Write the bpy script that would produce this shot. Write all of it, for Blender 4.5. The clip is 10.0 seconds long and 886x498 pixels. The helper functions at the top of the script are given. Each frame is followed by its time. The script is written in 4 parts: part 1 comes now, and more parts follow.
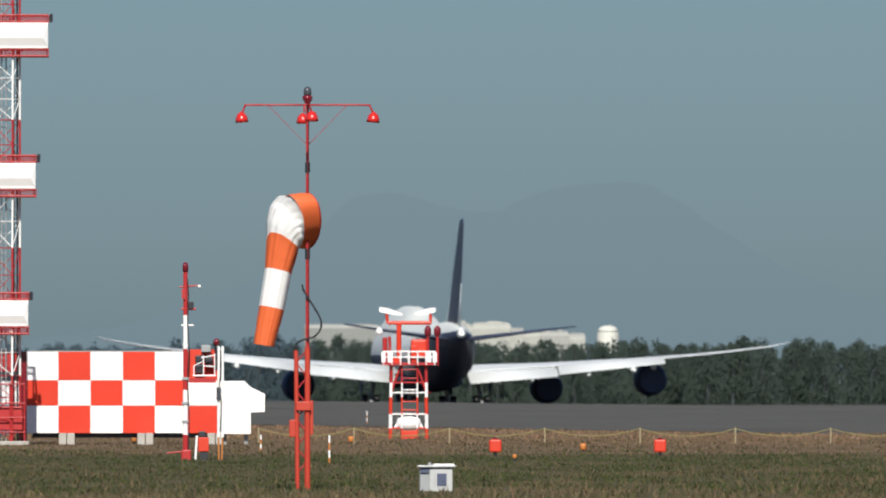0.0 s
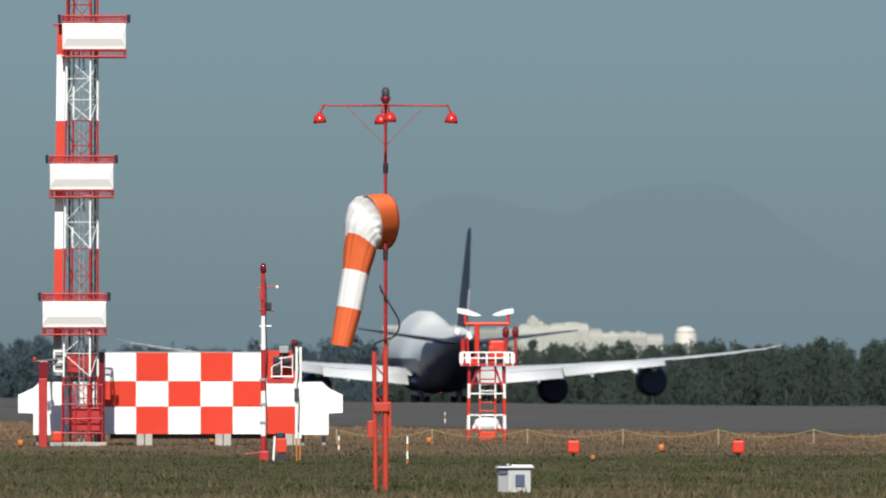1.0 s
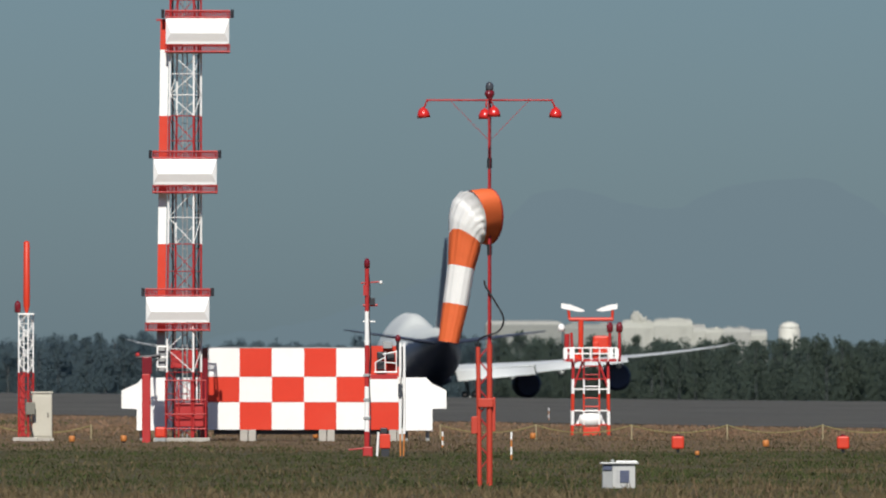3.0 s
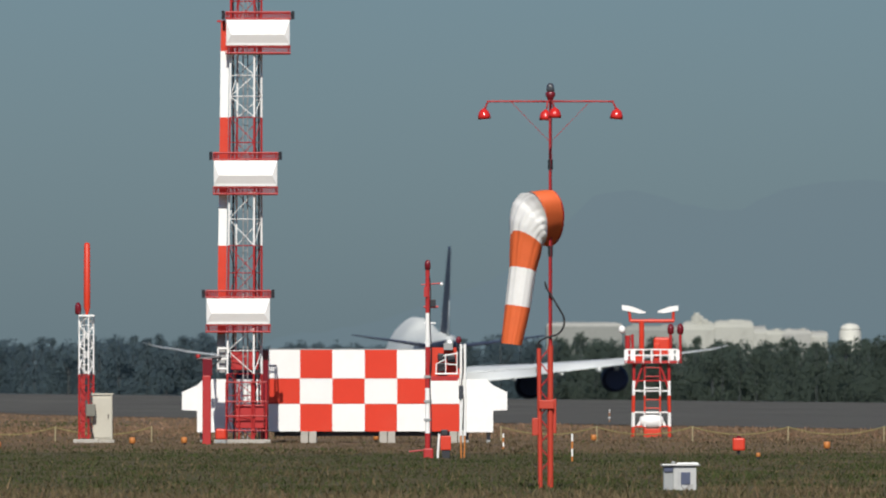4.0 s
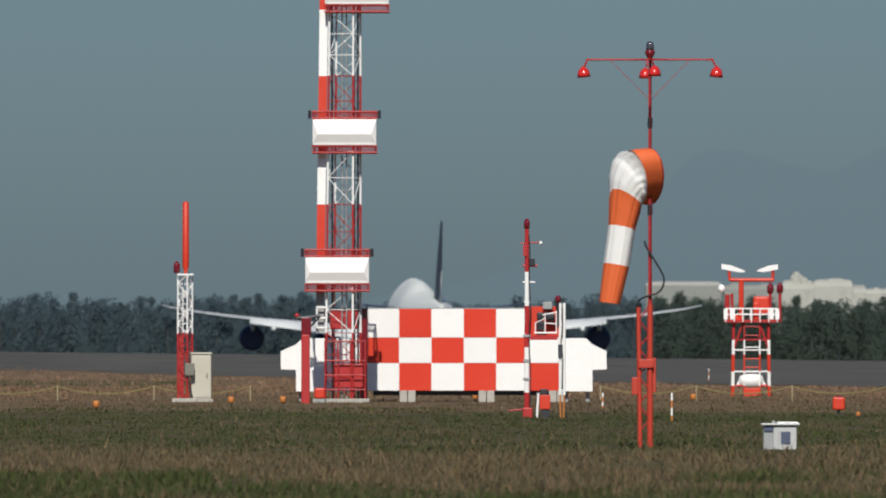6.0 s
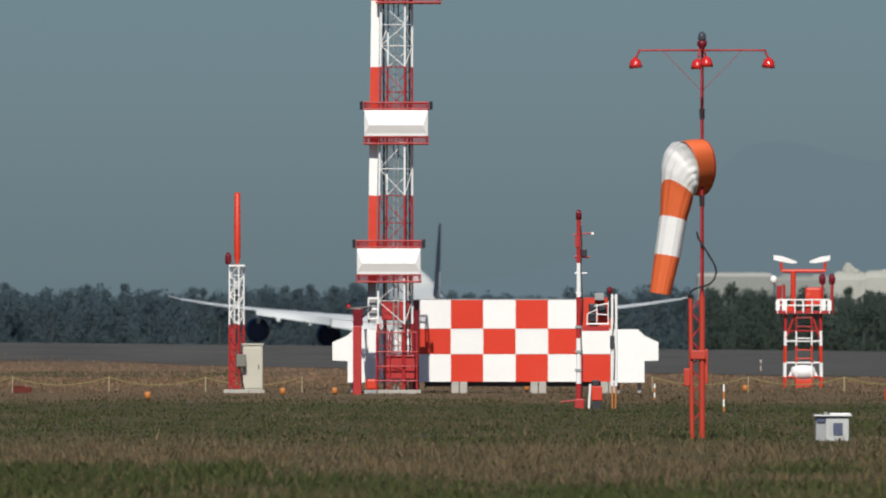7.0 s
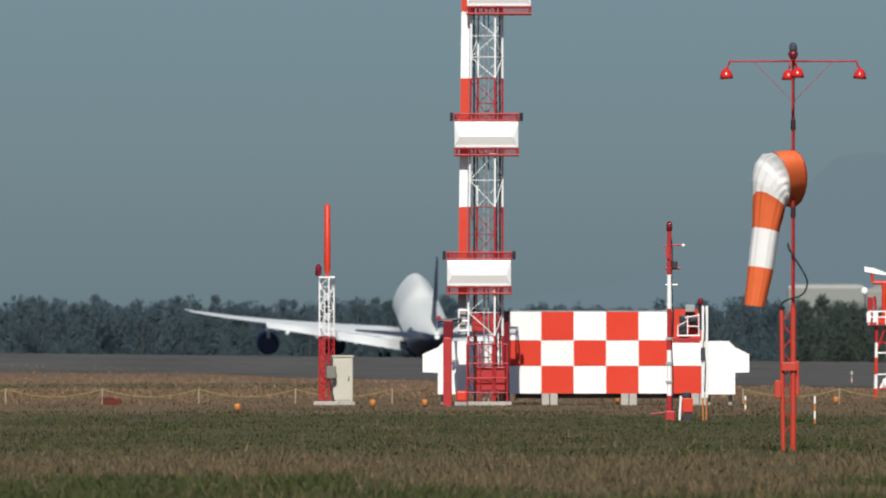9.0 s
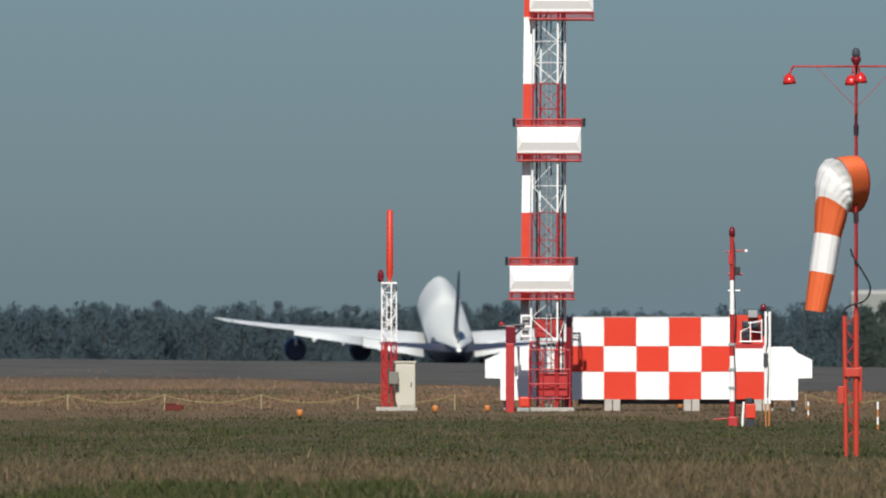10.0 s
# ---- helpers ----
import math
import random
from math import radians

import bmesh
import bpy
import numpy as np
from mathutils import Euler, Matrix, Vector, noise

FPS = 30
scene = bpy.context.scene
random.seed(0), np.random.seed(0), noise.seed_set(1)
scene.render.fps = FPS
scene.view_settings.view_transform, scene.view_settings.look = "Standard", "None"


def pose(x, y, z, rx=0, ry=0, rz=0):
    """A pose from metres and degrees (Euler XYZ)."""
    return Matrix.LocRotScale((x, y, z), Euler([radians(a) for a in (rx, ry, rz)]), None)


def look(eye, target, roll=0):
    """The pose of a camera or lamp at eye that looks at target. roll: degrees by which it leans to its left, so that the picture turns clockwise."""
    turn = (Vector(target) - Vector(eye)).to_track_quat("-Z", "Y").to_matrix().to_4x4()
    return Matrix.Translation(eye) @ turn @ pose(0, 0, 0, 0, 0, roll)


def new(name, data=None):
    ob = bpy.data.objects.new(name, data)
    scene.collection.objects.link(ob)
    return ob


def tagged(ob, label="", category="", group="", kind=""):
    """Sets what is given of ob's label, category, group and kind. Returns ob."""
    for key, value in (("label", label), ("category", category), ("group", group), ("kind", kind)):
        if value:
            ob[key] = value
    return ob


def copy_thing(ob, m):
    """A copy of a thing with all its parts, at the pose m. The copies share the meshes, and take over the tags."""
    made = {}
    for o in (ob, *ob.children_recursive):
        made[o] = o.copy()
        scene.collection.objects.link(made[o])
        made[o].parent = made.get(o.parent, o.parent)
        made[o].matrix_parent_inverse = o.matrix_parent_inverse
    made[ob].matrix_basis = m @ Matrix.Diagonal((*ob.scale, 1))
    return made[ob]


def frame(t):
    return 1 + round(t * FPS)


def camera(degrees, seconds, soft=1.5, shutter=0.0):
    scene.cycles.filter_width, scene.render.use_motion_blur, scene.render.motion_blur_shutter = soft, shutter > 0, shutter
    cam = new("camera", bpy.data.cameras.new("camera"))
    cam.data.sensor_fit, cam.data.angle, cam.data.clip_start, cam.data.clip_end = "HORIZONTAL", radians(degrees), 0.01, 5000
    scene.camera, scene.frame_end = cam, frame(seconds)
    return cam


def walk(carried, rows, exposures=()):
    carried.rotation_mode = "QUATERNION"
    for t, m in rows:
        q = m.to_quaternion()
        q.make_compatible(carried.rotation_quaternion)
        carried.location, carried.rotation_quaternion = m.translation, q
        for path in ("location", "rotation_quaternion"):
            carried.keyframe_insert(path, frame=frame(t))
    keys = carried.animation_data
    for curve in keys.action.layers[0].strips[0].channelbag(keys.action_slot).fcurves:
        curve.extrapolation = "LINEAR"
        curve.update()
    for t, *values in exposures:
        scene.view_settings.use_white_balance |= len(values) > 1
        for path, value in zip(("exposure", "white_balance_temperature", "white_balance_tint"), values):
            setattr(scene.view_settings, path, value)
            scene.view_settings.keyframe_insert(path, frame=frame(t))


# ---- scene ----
cam = camera(3.369, 10.0, soft=1.9)
# the long lens is focused on the near equipment, so the far side of the field is a little soft
cam.data.dof.use_dof, cam.data.dof.focus_distance, cam.data.dof.aperture_fstop = True, 345.0, 8.5
EYE = 1.69
# seconds, metres ahead, degrees of pan to the left, degrees of tilt upwards
PAN = [
    (0.0, -1.80, -1.0266, 0.5392), (0.5, -1.60, -0.9122, 0.5430), (1.0, -1.40, -0.7306, 0.5428),
    (1.5, -1.20, -0.5576, 0.5379), (2.0, -1.00, -0.4504, 0.5411), (2.2, -0.92, -0.4262, 0.5355),
    (3.3, -0.48, -0.2809, 0.5258), (3.5, -0.40, -0.2320, 0.5283), (4.0, -0.20, -0.1059, 0.5324),
    (4.5, 0.00, 0.0000, 0.5280), (5.0, 0.20, 0.1071, 0.5206), (5.5, 0.40, 0.1146, 0.4613),
    (5.7, 0.48, 0.1741, 0.4223), (6.8, 0.92, 0.4277, 0.3353), (7.0, 1.00, 0.4686, 0.3431),
    (7.5, 1.20, 0.5534, 0.3727), (8.0, 1.40, 0.6353, 0.3866), (8.5, 1.60, 0.7061, 0.3874),
    (9.0, 1.80, 0.8132, 0.3878), (9.5, 2.00, 0.9548, 0.4019), (10.0, 2.20, 1.0518, 0.4098),
]
walk(cam, [(t, pose(0, y, EYE, 90 + tilt, 0, pan)) for t, y, pan, tilt in PAN],
     [(0.0, 0.0), (1.0, -0.05), (2.0, -0.2), (3.5, -0.27), (4.5, -0.33), (5.5, -0.4), (7.0, -0.38), (8.5, -0.28), (10.0, -0.18)])

# ---- light ----
SUN_EL, SUN_AZ = 39.0, 3.2   # the sun stands behind the camera
world = bpy.data.worlds.new("world")
scene.world = world
world.use_nodes = True
wn, wl = world.node_tree.nodes, world.node_tree.links
sky = wn.new("ShaderNodeTexSky")
sky.sky_type = "NISHITA"
sky.sun_disc = False
sky.sun_elevation = radians(SUN_EL)
sky.sun_rotation = radians(180 + SUN_AZ)
sky.air_density, sky.dust_density, sky.ozone_density = 1.0, 0.6, 3.0
tint = wn.new("ShaderNodeMix")
tint.data_type, tint.blend_type = "RGBA", "MULTIPLY"
tint.inputs["Factor"].default_value = 1.0
tint.inputs["B"].default_value = (0.436, 0.6, 0.84, 1)
wl.new(sky.outputs["Color"], tint.inputs["A"])
wl.new(tint.outputs["Result"], wn["Background"].inputs["Color"])
wn["Background"].inputs["Strength"].default_value = 0.074
sun = new("sun", bpy.data.lights.new("sun", "SUN"))
sun.data.energy, sun.data.angle, sun.data.color = 5.6, radians(0.53), (1.0, 0.95, 0.87)
sun.matrix_world = look((0, 0, 0), (math.sin(radians(SUN_AZ)) * math.cos(radians(SUN_EL)), math.cos(radians(SUN_AZ)) * math.cos(radians(SUN_EL)), -math.sin(radians(SUN_EL))))


# ---- materials ----
def material(name, colour, rough=0.55, metal=0.0, vary=0.12, size=0.6, dirt=None, dirt_amount=0.25, bump=0.15, island=0.0, piece=0.0):
    """A painted or grown surface: broad and fine mottling, blotches of dirt, relief, and a spread from piece to piece."""
    m = bpy.data.materials.new(name)
    m.use_nodes = True
    n, l = m.node_tree.nodes, m.node_tree.links
    b = n["Principled BSDF"]
    b.inputs["Roughness"].default_value, b.inputs["Metallic"].default_value = rough, metal
    if rough >= 0.75:
        b.inputs["Specular IOR Level"].default_value = 0.08
    co = n.new("ShaderNodeTexCoord")
    broad, fine = n.new("ShaderNodeTexNoise"), n.new("ShaderNodeTexNoise")
    broad.inputs["Scale"].default_value, broad.inputs["Detail"].default_value = 1 / size, 4
    fine.inputs["Scale"].default_value, fine.inputs["Detail"].default_value = 9 / size, 3
    l.new(co.outputs["Object"], broad.inputs["Vector"])
    l.new(co.outputs["Object"], fine.inputs["Vector"])
    both = n.new("ShaderNodeMath")
    both.operation = "MULTIPLY_ADD"
    l.new(fine.outputs["Fac"], both.inputs[0])
    both.inputs[1].default_value = 0.5
    l.new(broad.outputs["Fac"], both.inputs[2])
    value = n.new("ShaderNodeMapRange")
    value.inputs["From Min"].default_value, value.inputs["From Max"].default_value = 0.4, 1.1
    value.inputs["To Min"].default_value, value.inputs["To Max"].default_value = 1 - vary, 1 + vary
    l.new(both.outputs[0], value.inputs["Value"])
    last = value.outputs["Result"]
    for amount, node, out in ((island, "ShaderNodeNewGeometry", "Random Per Island"), (piece, "ShaderNodeObjectInfo", "Random")):
        if amount:
            src, rng, mul = n.new(node), n.new("ShaderNodeMapRange"), n.new("ShaderNodeMath")
            rng.inputs["To Min"].default_value, rng.inputs["To Max"].default_value = 1 - amount, 1 + amount
            l.new(src.outputs[out], rng.inputs["Value"])
            mul.operation = "MULTIPLY"
            l.new(last, mul.inputs[0])
            l.new(rng.outputs["Result"], mul.inputs[1])
            last = mul.outputs[0]
    base = n.new("ShaderNodeMix")
    base.data_type = "RGBA"
    base.inputs["A"].default_value = (*colour, 1)
    base.inputs["B"].default_value = (*(dirt or [c * 0.6 for c in colour]), 1)
    spots = n.new("ShaderNodeMapRange")
    spots.inputs["From Min"].default_value, spots.inputs["From Max"].default_value = 0.5, 0.75
    spots.inputs["To Max"].default_value = dirt_amount
    l.new(broad.outputs["Fac"], spots.inputs["Value"])
    l.new(spots.outputs["Result"], base.inputs["Factor"])
    shade = n.new("ShaderNodeMix")
    shade.data_type, shade.blend_type = "RGBA", "MULTIPLY"
    shade.inputs["Factor"].default_value = 1
    l.new(base.outputs["Result"], shade.inputs["A"])
    l.new(last, shade.inputs["B"])
    l.new(shade.outputs["Result"], b.inputs["Base Color"])
    if bump:
        bm_ = n.new("ShaderNodeBump")
        bm_.inputs["Strength"].default_value, bm_.inputs["Distance"].default_value = bump, 0.02
        l.new(both.outputs[0], bm_.inputs["Height"])
        l.new(bm_.outputs["Normal"], b.inputs["Normal"])
    return m


def glowing(name, colour, strength):
    m = material(name, colour)
    b = m.node_tree.nodes["Principled BSDF"]
    b.inputs["Emission Color"].default_value, b.inputs["Emission Strength"].default_value = (*colour, 1), strength
    return m


RED = material("orange_red_paint", (0.6, 0.038, 0.012), 0.5, size=0.5, dirt=(0.4, 0.07, 0.04))
CRIMSON = material("weathered_red_paint", (0.4, 0.02, 0.02), 0.5, size=0.5, dirt=(0.3, 0.04, 0.04))
WHITE = material("white_paint", (0.86, 0.86, 0.84), 0.5, vary=0.05, size=0.6, dirt=(0.55, 0.52, 0.46), dirt_amount=0.2)
PANEL_RED = material("red_sheet_metal", (0.62, 0.03, 0.005), 0.5, size=1.2, vary=0.07, dirt=(0.5, 0.06, 0.03), piece=0.04)
PANEL_WHITE = material("white_sheet_metal", (0.84, 0.84, 0.82), 0.5, vary=0.04, size=1.2, dirt=(0.62, 0.6, 0.55), piece=0.02)
DARK = material("dark_steel", (0.035, 0.036, 0.042), 0.5, 0.3)
GALV = material("galvanised_steel", (0.42, 0.43, 0.43), 0.5, 0.5)
BLACK = material("black_rubber", (0.012, 0.012, 0.014), 0.6, bump=0.05)
LENS = material("dark_red_glass", (0.16, 0.012, 0.02), 0.15, bump=0)
SMOKE = material("smoked_glass", (0.06, 0.065, 0.075), 0.12, bump=0)
CONCRETE = material("concrete", (0.42, 0.4, 0.36), 0.85, vary=0.2, size=0.5, dirt=(0.22, 0.2, 0.16), bump=0.4)
BEIGE = material("beige_cabinet_paint", (0.5, 0.48, 0.4), 0.55, vary=0.08, size=0.8)
GREY = material("grey_paint", (0.3, 0.31, 0.31), 0.55)
BLUE = material("blue_panel", (0.08, 0.095, 0.15), 0.4)
LAMP_RED = material("red_enamel", (0.58, 0.025, 0.02), 0.22, bump=0.02)
YELLOW = material("yellow_plastic", (0.36, 0.31, 0.18), 0.5)
AMBER = material("orange_plastic", (0.52, 0.19, 0.045), 0.5)
ROPE = material("yellow_green_rope", (0.26, 0.225, 0.1), 0.8)
# grey darkened to give the instrument box its shaded side
SHADED_GREY = material("shaded_grey_paint", (0.3, 0.315, 0.315), 0.55, vary=0.1, size=0.3, dirt=(0.3, 0.3, 0.28))
MAST_RED = material("brick_red_paint", (0.46, 0.04, 0.018), 0.55, size=0.4, dirt=(0.3, 0.05, 0.03))
PLANE_WHITE = material("aircraft_white", (0.7, 0.73, 0.69), 0.5, vary=0.05, size=6, dirt=(0.5, 0.52, 0.52), bump=0.02)
WING_GREY = material("aircraft_light_grey", (0.7, 0.73, 0.72), 0.4, vary=0.08, size=3, dirt=(0.36, 0.38, 0.38), bump=0.02)
# navy paint lightened: distance haze is put into its colour
HAZED_NAVY = material("aircraft_navy_hazed", (0.042, 0.052, 0.085), 0.5, vary=0.1, size=4, bump=0.02)
# engine colour lifted towards blue for the same haze
ENGINE_HAZED = material("engine_dark_hazed", (0.03, 0.04, 0.085), 0.6, 0.1, size=1.0)
BEACON = glowing("red_beacon", (0.9, 0.05, 0.04), 2.0)
TAIL_LIGHT = glowing("white_tail_light", (1.0, 0.97, 0.9), 1.2)
GROUND = material("field_soil", (0.095, 0.08, 0.046), 0.95, vary=0.35, size=9, dirt=(0.05, 0.052, 0.026), dirt_amount=0.8, bump=0.5)
SWARD = material("dry_sward", (0.165, 0.115, 0.074), 0.95, vary=0.35, size=14, dirt=(0.07, 0.064, 0.034), dirt_amount=0.8, bump=0.5)
FALLOW = material("far_field", (0.094, 0.092, 0.084), 0.95, vary=0.5, size=10, dirt=(0.066, 0.066, 0.05), bump=0.3)
ASPHALT = material("asphalt", (0.055, 0.055, 0.055), 0.9, vary=0.2, size=8, bump=0.2)
GRASS_GREEN = material("green_grass", (0.051, 0.065, 0.022), 0.8, vary=0.35, size=7, dirt=(0.044, 0.046, 0.02), dirt_amount=0.5, bump=0, island=0.2)
GRASS_DRY = material("dry_grass", (0.136, 0.103, 0.058), 0.85, vary=0.35, size=5, dirt=(0.065, 0.052, 0.03), dirt_amount=0.8, bump=0, island=0.22)
STRAW = material("straw_grass", (0.235, 0.148, 0.096), 0.85, vary=0.3, size=12, dirt=(0.1, 0.08, 0.04), dirt_amount=0.8, bump=0, island=0.2)
WEED = material("dark_weed", (0.055, 0.046, 0.026), 0.85, vary=0.3, size=3, bump=0, island=0.4)


def see_through(m, colour, share):
    """Thin leaf or cloth: part of the light comes through from behind."""
    n, l = m.node_tree.nodes, m.node_tree.links
    thin, both = n.new("ShaderNodeBsdfTranslucent"), n.new("ShaderNodeMixShader")
    thin.inputs["Color"].default_value = (*colour, 1)
    both.inputs["Fac"].default_value = share
    l.new(n["Principled BSDF"].outputs[0], both.inputs[1])
    l.new(thin.outputs[0], both.inputs[2])
    l.new(both.outputs[0], n["Material Output"].inputs["Surface"])
    return m


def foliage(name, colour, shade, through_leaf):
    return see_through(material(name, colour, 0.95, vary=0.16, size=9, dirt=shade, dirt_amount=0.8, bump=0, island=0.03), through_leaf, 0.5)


# the blue haze before the far woods is put into this leaf colour
LEAF_HAZED = foliage("hazed_foliage", (0.086, 0.122, 0.134), (0.072, 0.104, 0.111), (0.26, 0.35, 0.38))
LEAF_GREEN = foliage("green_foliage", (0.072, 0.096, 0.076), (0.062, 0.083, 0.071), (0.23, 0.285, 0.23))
CLOTH_ORANGE = see_through(material("orange_nylon", (0.8, 0.15, 0.04), 0.7, vary=0.08, size=0.25, dirt=(0.62, 0.12, 0.04), bump=0.3), (0.85, 0.2, 0.05), 0.12)
CLOTH_WHITE = see_through(material("white_nylon", (0.87, 0.87, 0.84), 0.7, vary=0.06, size=0.25, dirt=(0.62, 0.6, 0.56), bump=0.3), (0.85, 0.85, 0.8), 0.12)
# trunks greyed and lightened, with haze put into the colour
HAZED_BARK = material("hazed_bark", (0.06, 0.068, 0.07), 0.9, size=1)
FAR_WALL = material("pale_render", (0.4, 0.405, 0.36), 0.8, vary=0.2, size=3, dirt=(0.3, 0.305, 0.28), dirt_amount=0.6)
# wall colour dimmed to carry the haze over the left halls
FAR_HAZED = material("hazed_render", (0.25, 0.26, 0.24), 0.8, vary=0.16, size=6, dirt=(0.21, 0.22, 0.205), dirt_amount=0.6)
TANK_WHITE = material("off_white_tank", (0.6, 0.6, 0.53), 0.6, vary=0.1, size=3)
FAR_ROOF = material("grey_roof", (0.34, 0.345, 0.315), 0.7, vary=0.1, size=8)
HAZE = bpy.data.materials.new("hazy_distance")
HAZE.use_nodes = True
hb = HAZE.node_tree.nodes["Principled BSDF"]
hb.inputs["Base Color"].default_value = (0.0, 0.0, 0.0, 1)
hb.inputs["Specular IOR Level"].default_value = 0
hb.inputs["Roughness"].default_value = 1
# haze painted as glow; a little darker towards the foot, as the sky is
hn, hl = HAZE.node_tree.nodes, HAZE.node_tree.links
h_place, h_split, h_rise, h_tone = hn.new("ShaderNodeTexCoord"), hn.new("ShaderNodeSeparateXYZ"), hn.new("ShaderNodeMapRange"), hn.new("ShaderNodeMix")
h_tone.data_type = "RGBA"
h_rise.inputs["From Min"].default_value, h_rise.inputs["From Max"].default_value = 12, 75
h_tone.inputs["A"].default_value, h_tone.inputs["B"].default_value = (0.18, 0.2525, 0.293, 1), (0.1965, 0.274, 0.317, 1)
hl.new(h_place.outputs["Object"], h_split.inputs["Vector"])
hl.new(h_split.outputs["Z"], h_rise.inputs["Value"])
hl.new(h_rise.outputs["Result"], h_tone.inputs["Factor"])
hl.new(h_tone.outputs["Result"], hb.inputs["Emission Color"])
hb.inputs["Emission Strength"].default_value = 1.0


# ---- building helpers ----
def mesh_of(name, bm, mats):
    me = bpy.data.meshes.new(name)
    bmesh.ops.recalc_face_normals(bm, faces=bm.faces)
    bm.to_mesh(me)
    bm.free()
    for m in (mats if isinstance(mats, (list, tuple)) else [mats]):
        me.materials.append(m)
    return me


def part(name, bm, mats, parent, label="", at=None):
    ob = new(name, mesh_of(name, bm, mats))
    ob.parent = parent
    if at is not None:
        ob.matrix_basis = at
    return tagged(ob, label) if label else ob


def thing(name, m, label, category, group="", kind=""):
    ob = new(name)
    ob.matrix_basis = m
    return tagged(ob, label, category, group, kind)


def box(bm, x0, x1, y0, y1, z0, z1, m=None, bevel=0.0):
    """A block between two corners, its edges rounded off by bevel."""
    c = Matrix.Translation(((x0 + x1) / 2, (y0 + y1) / 2, (z0 + z1) / 2)) @ Matrix.Diagonal((abs(x1 - x0), abs(y1 - y0), abs(z1 - z0), 1))
    made = bmesh.ops.create_cube(bm, size=1, matrix=(m or Matrix()) @ c)
    if bevel:
        edges = {e for v in made["verts"] for e in v.link_edges}
        bmesh.ops.bevel(bm, geom=list(edges), offset=bevel, segments=2, profile=0.5, affect="EDGES")
    return bm


def tube(bm, a, b, r, r2=None, seg=8):
    """A round bar from a to b."""
    a, b = Vector(a), Vector(b)
    d = b - a
    m = Matrix.Translation((a + b) / 2) @ d.to_track_quat("Z", "Y").to_matrix().to_4x4()
    bmesh.ops.create_cone(bm, cap_ends=True, segments=seg, radius1=r, radius2=r if r2 is None else r2, depth=d.length, matrix=m)
    return bm


def loft(bm, rings, caps=True, smooth=True, index=None):
    """A skin over rings of equally many points."""
    vs = [[bm.verts.new(p) for p in ring] for ring in rings]
    n = len(vs[0])
    for a, b in zip(vs, vs[1:]):
        for i in range(n):
            f = bm.faces.new((a[i], a[(i + 1) % n], b[(i + 1) % n], b[i]))
            f.smooth = smooth
            if index:
                f.material_index = index(f.calc_center_median())
    if caps:
        for ring in (vs[0], vs[-1]):
            f = bm.faces.new(ring)
            if index:
                f.material_index = index(f.calc_center_median())
    return bm


def bent_tube(bm, points, r, seg=6):
    """A cable or pipe along points."""
    pts = [Vector(p) for p in points]
    rings = []
    for i, p in enumerate(pts):
        d = (pts[min(i + 1, len(pts) - 1)] - pts[max(i - 1, 0)]).normalized()
        side = d.cross(Vector((0.13, 1, 0.07))).normalized()
        up = side.cross(d)
        rings.append([p + side * (r * math.cos(2 * math.pi * k / seg)) + up * (r * math.sin(2 * math.pi * k / seg)) for k in range(seg)])
    return loft(bm, rings)


def smooth_path(points, n=6):
    """Catmull-Rom points through points."""
    p = [Vector(q) for q in points]
    p = [2 * p[0] - p[1]] + p + [2 * p[-1] - p[-2]]
    out = []
    for i in range(1, len(p) - 2):
        for k in range(n):
            t = k / n
            out.append(0.5 * (2 * p[i] + (p[i + 1] - p[i - 1]) * t + (2 * p[i - 1] - 5 * p[i] + 4 * p[i + 1] - p[i + 2]) * t * t + (3 * p[i] - p[i - 1] - 3 * p[i + 1] + p[i + 2]) * t ** 3))
    return out + [p[-2]]


def turned(bm, profile, m=None, seg=16):
    """A body of revolution about z from (radius, height) pairs."""
    rings = [[(m or Matrix()) @ Vector((max(r, 0.001) * math.cos(2 * math.pi * k / seg), max(r, 0.001) * math.sin(2 * math.pi * k / seg), z)) for k in range(seg)] for r, z in profile]
    return loft(bm, rings)


def lattice(bm, legs, z0, z1, bays, r, brace):
    """Braced bays between legs given as functions of height."""
    n = len(legs)
    for leg in legs:
        tube(bm, leg(z0), leg(z1), r, seg=6)
    for k in range(bays):
        a, b = z0 + (z1 - z0) * k / bays, z0 + (z1 - z0) * (k + 1) / bays
        for i in range(n):
            p, q = legs[i], legs[(i + 1) % n]
            tube(bm, p(b), q(b), brace, seg=5)
            tube(bm, p(a) if (k + i) % 2 else q(a), q(b) if (k + i) % 2 else p(b), brace, seg=5)
    return bm


# ---- ground ----
def rise(x, y):
    """The low swell before the runway, higher to the left; beyond the runway the ground falls a little."""
    return (1.0 - 0.0102 * max(-60, min(60, x))) * math.exp(-((y - 1120) / 105) ** 2) - max(max(0, min(1, (y - 2350) / 350)), max(0, min(1.2, (y - 1750) / 1000)) * max(0, min(1, (x + 5) / 25)))


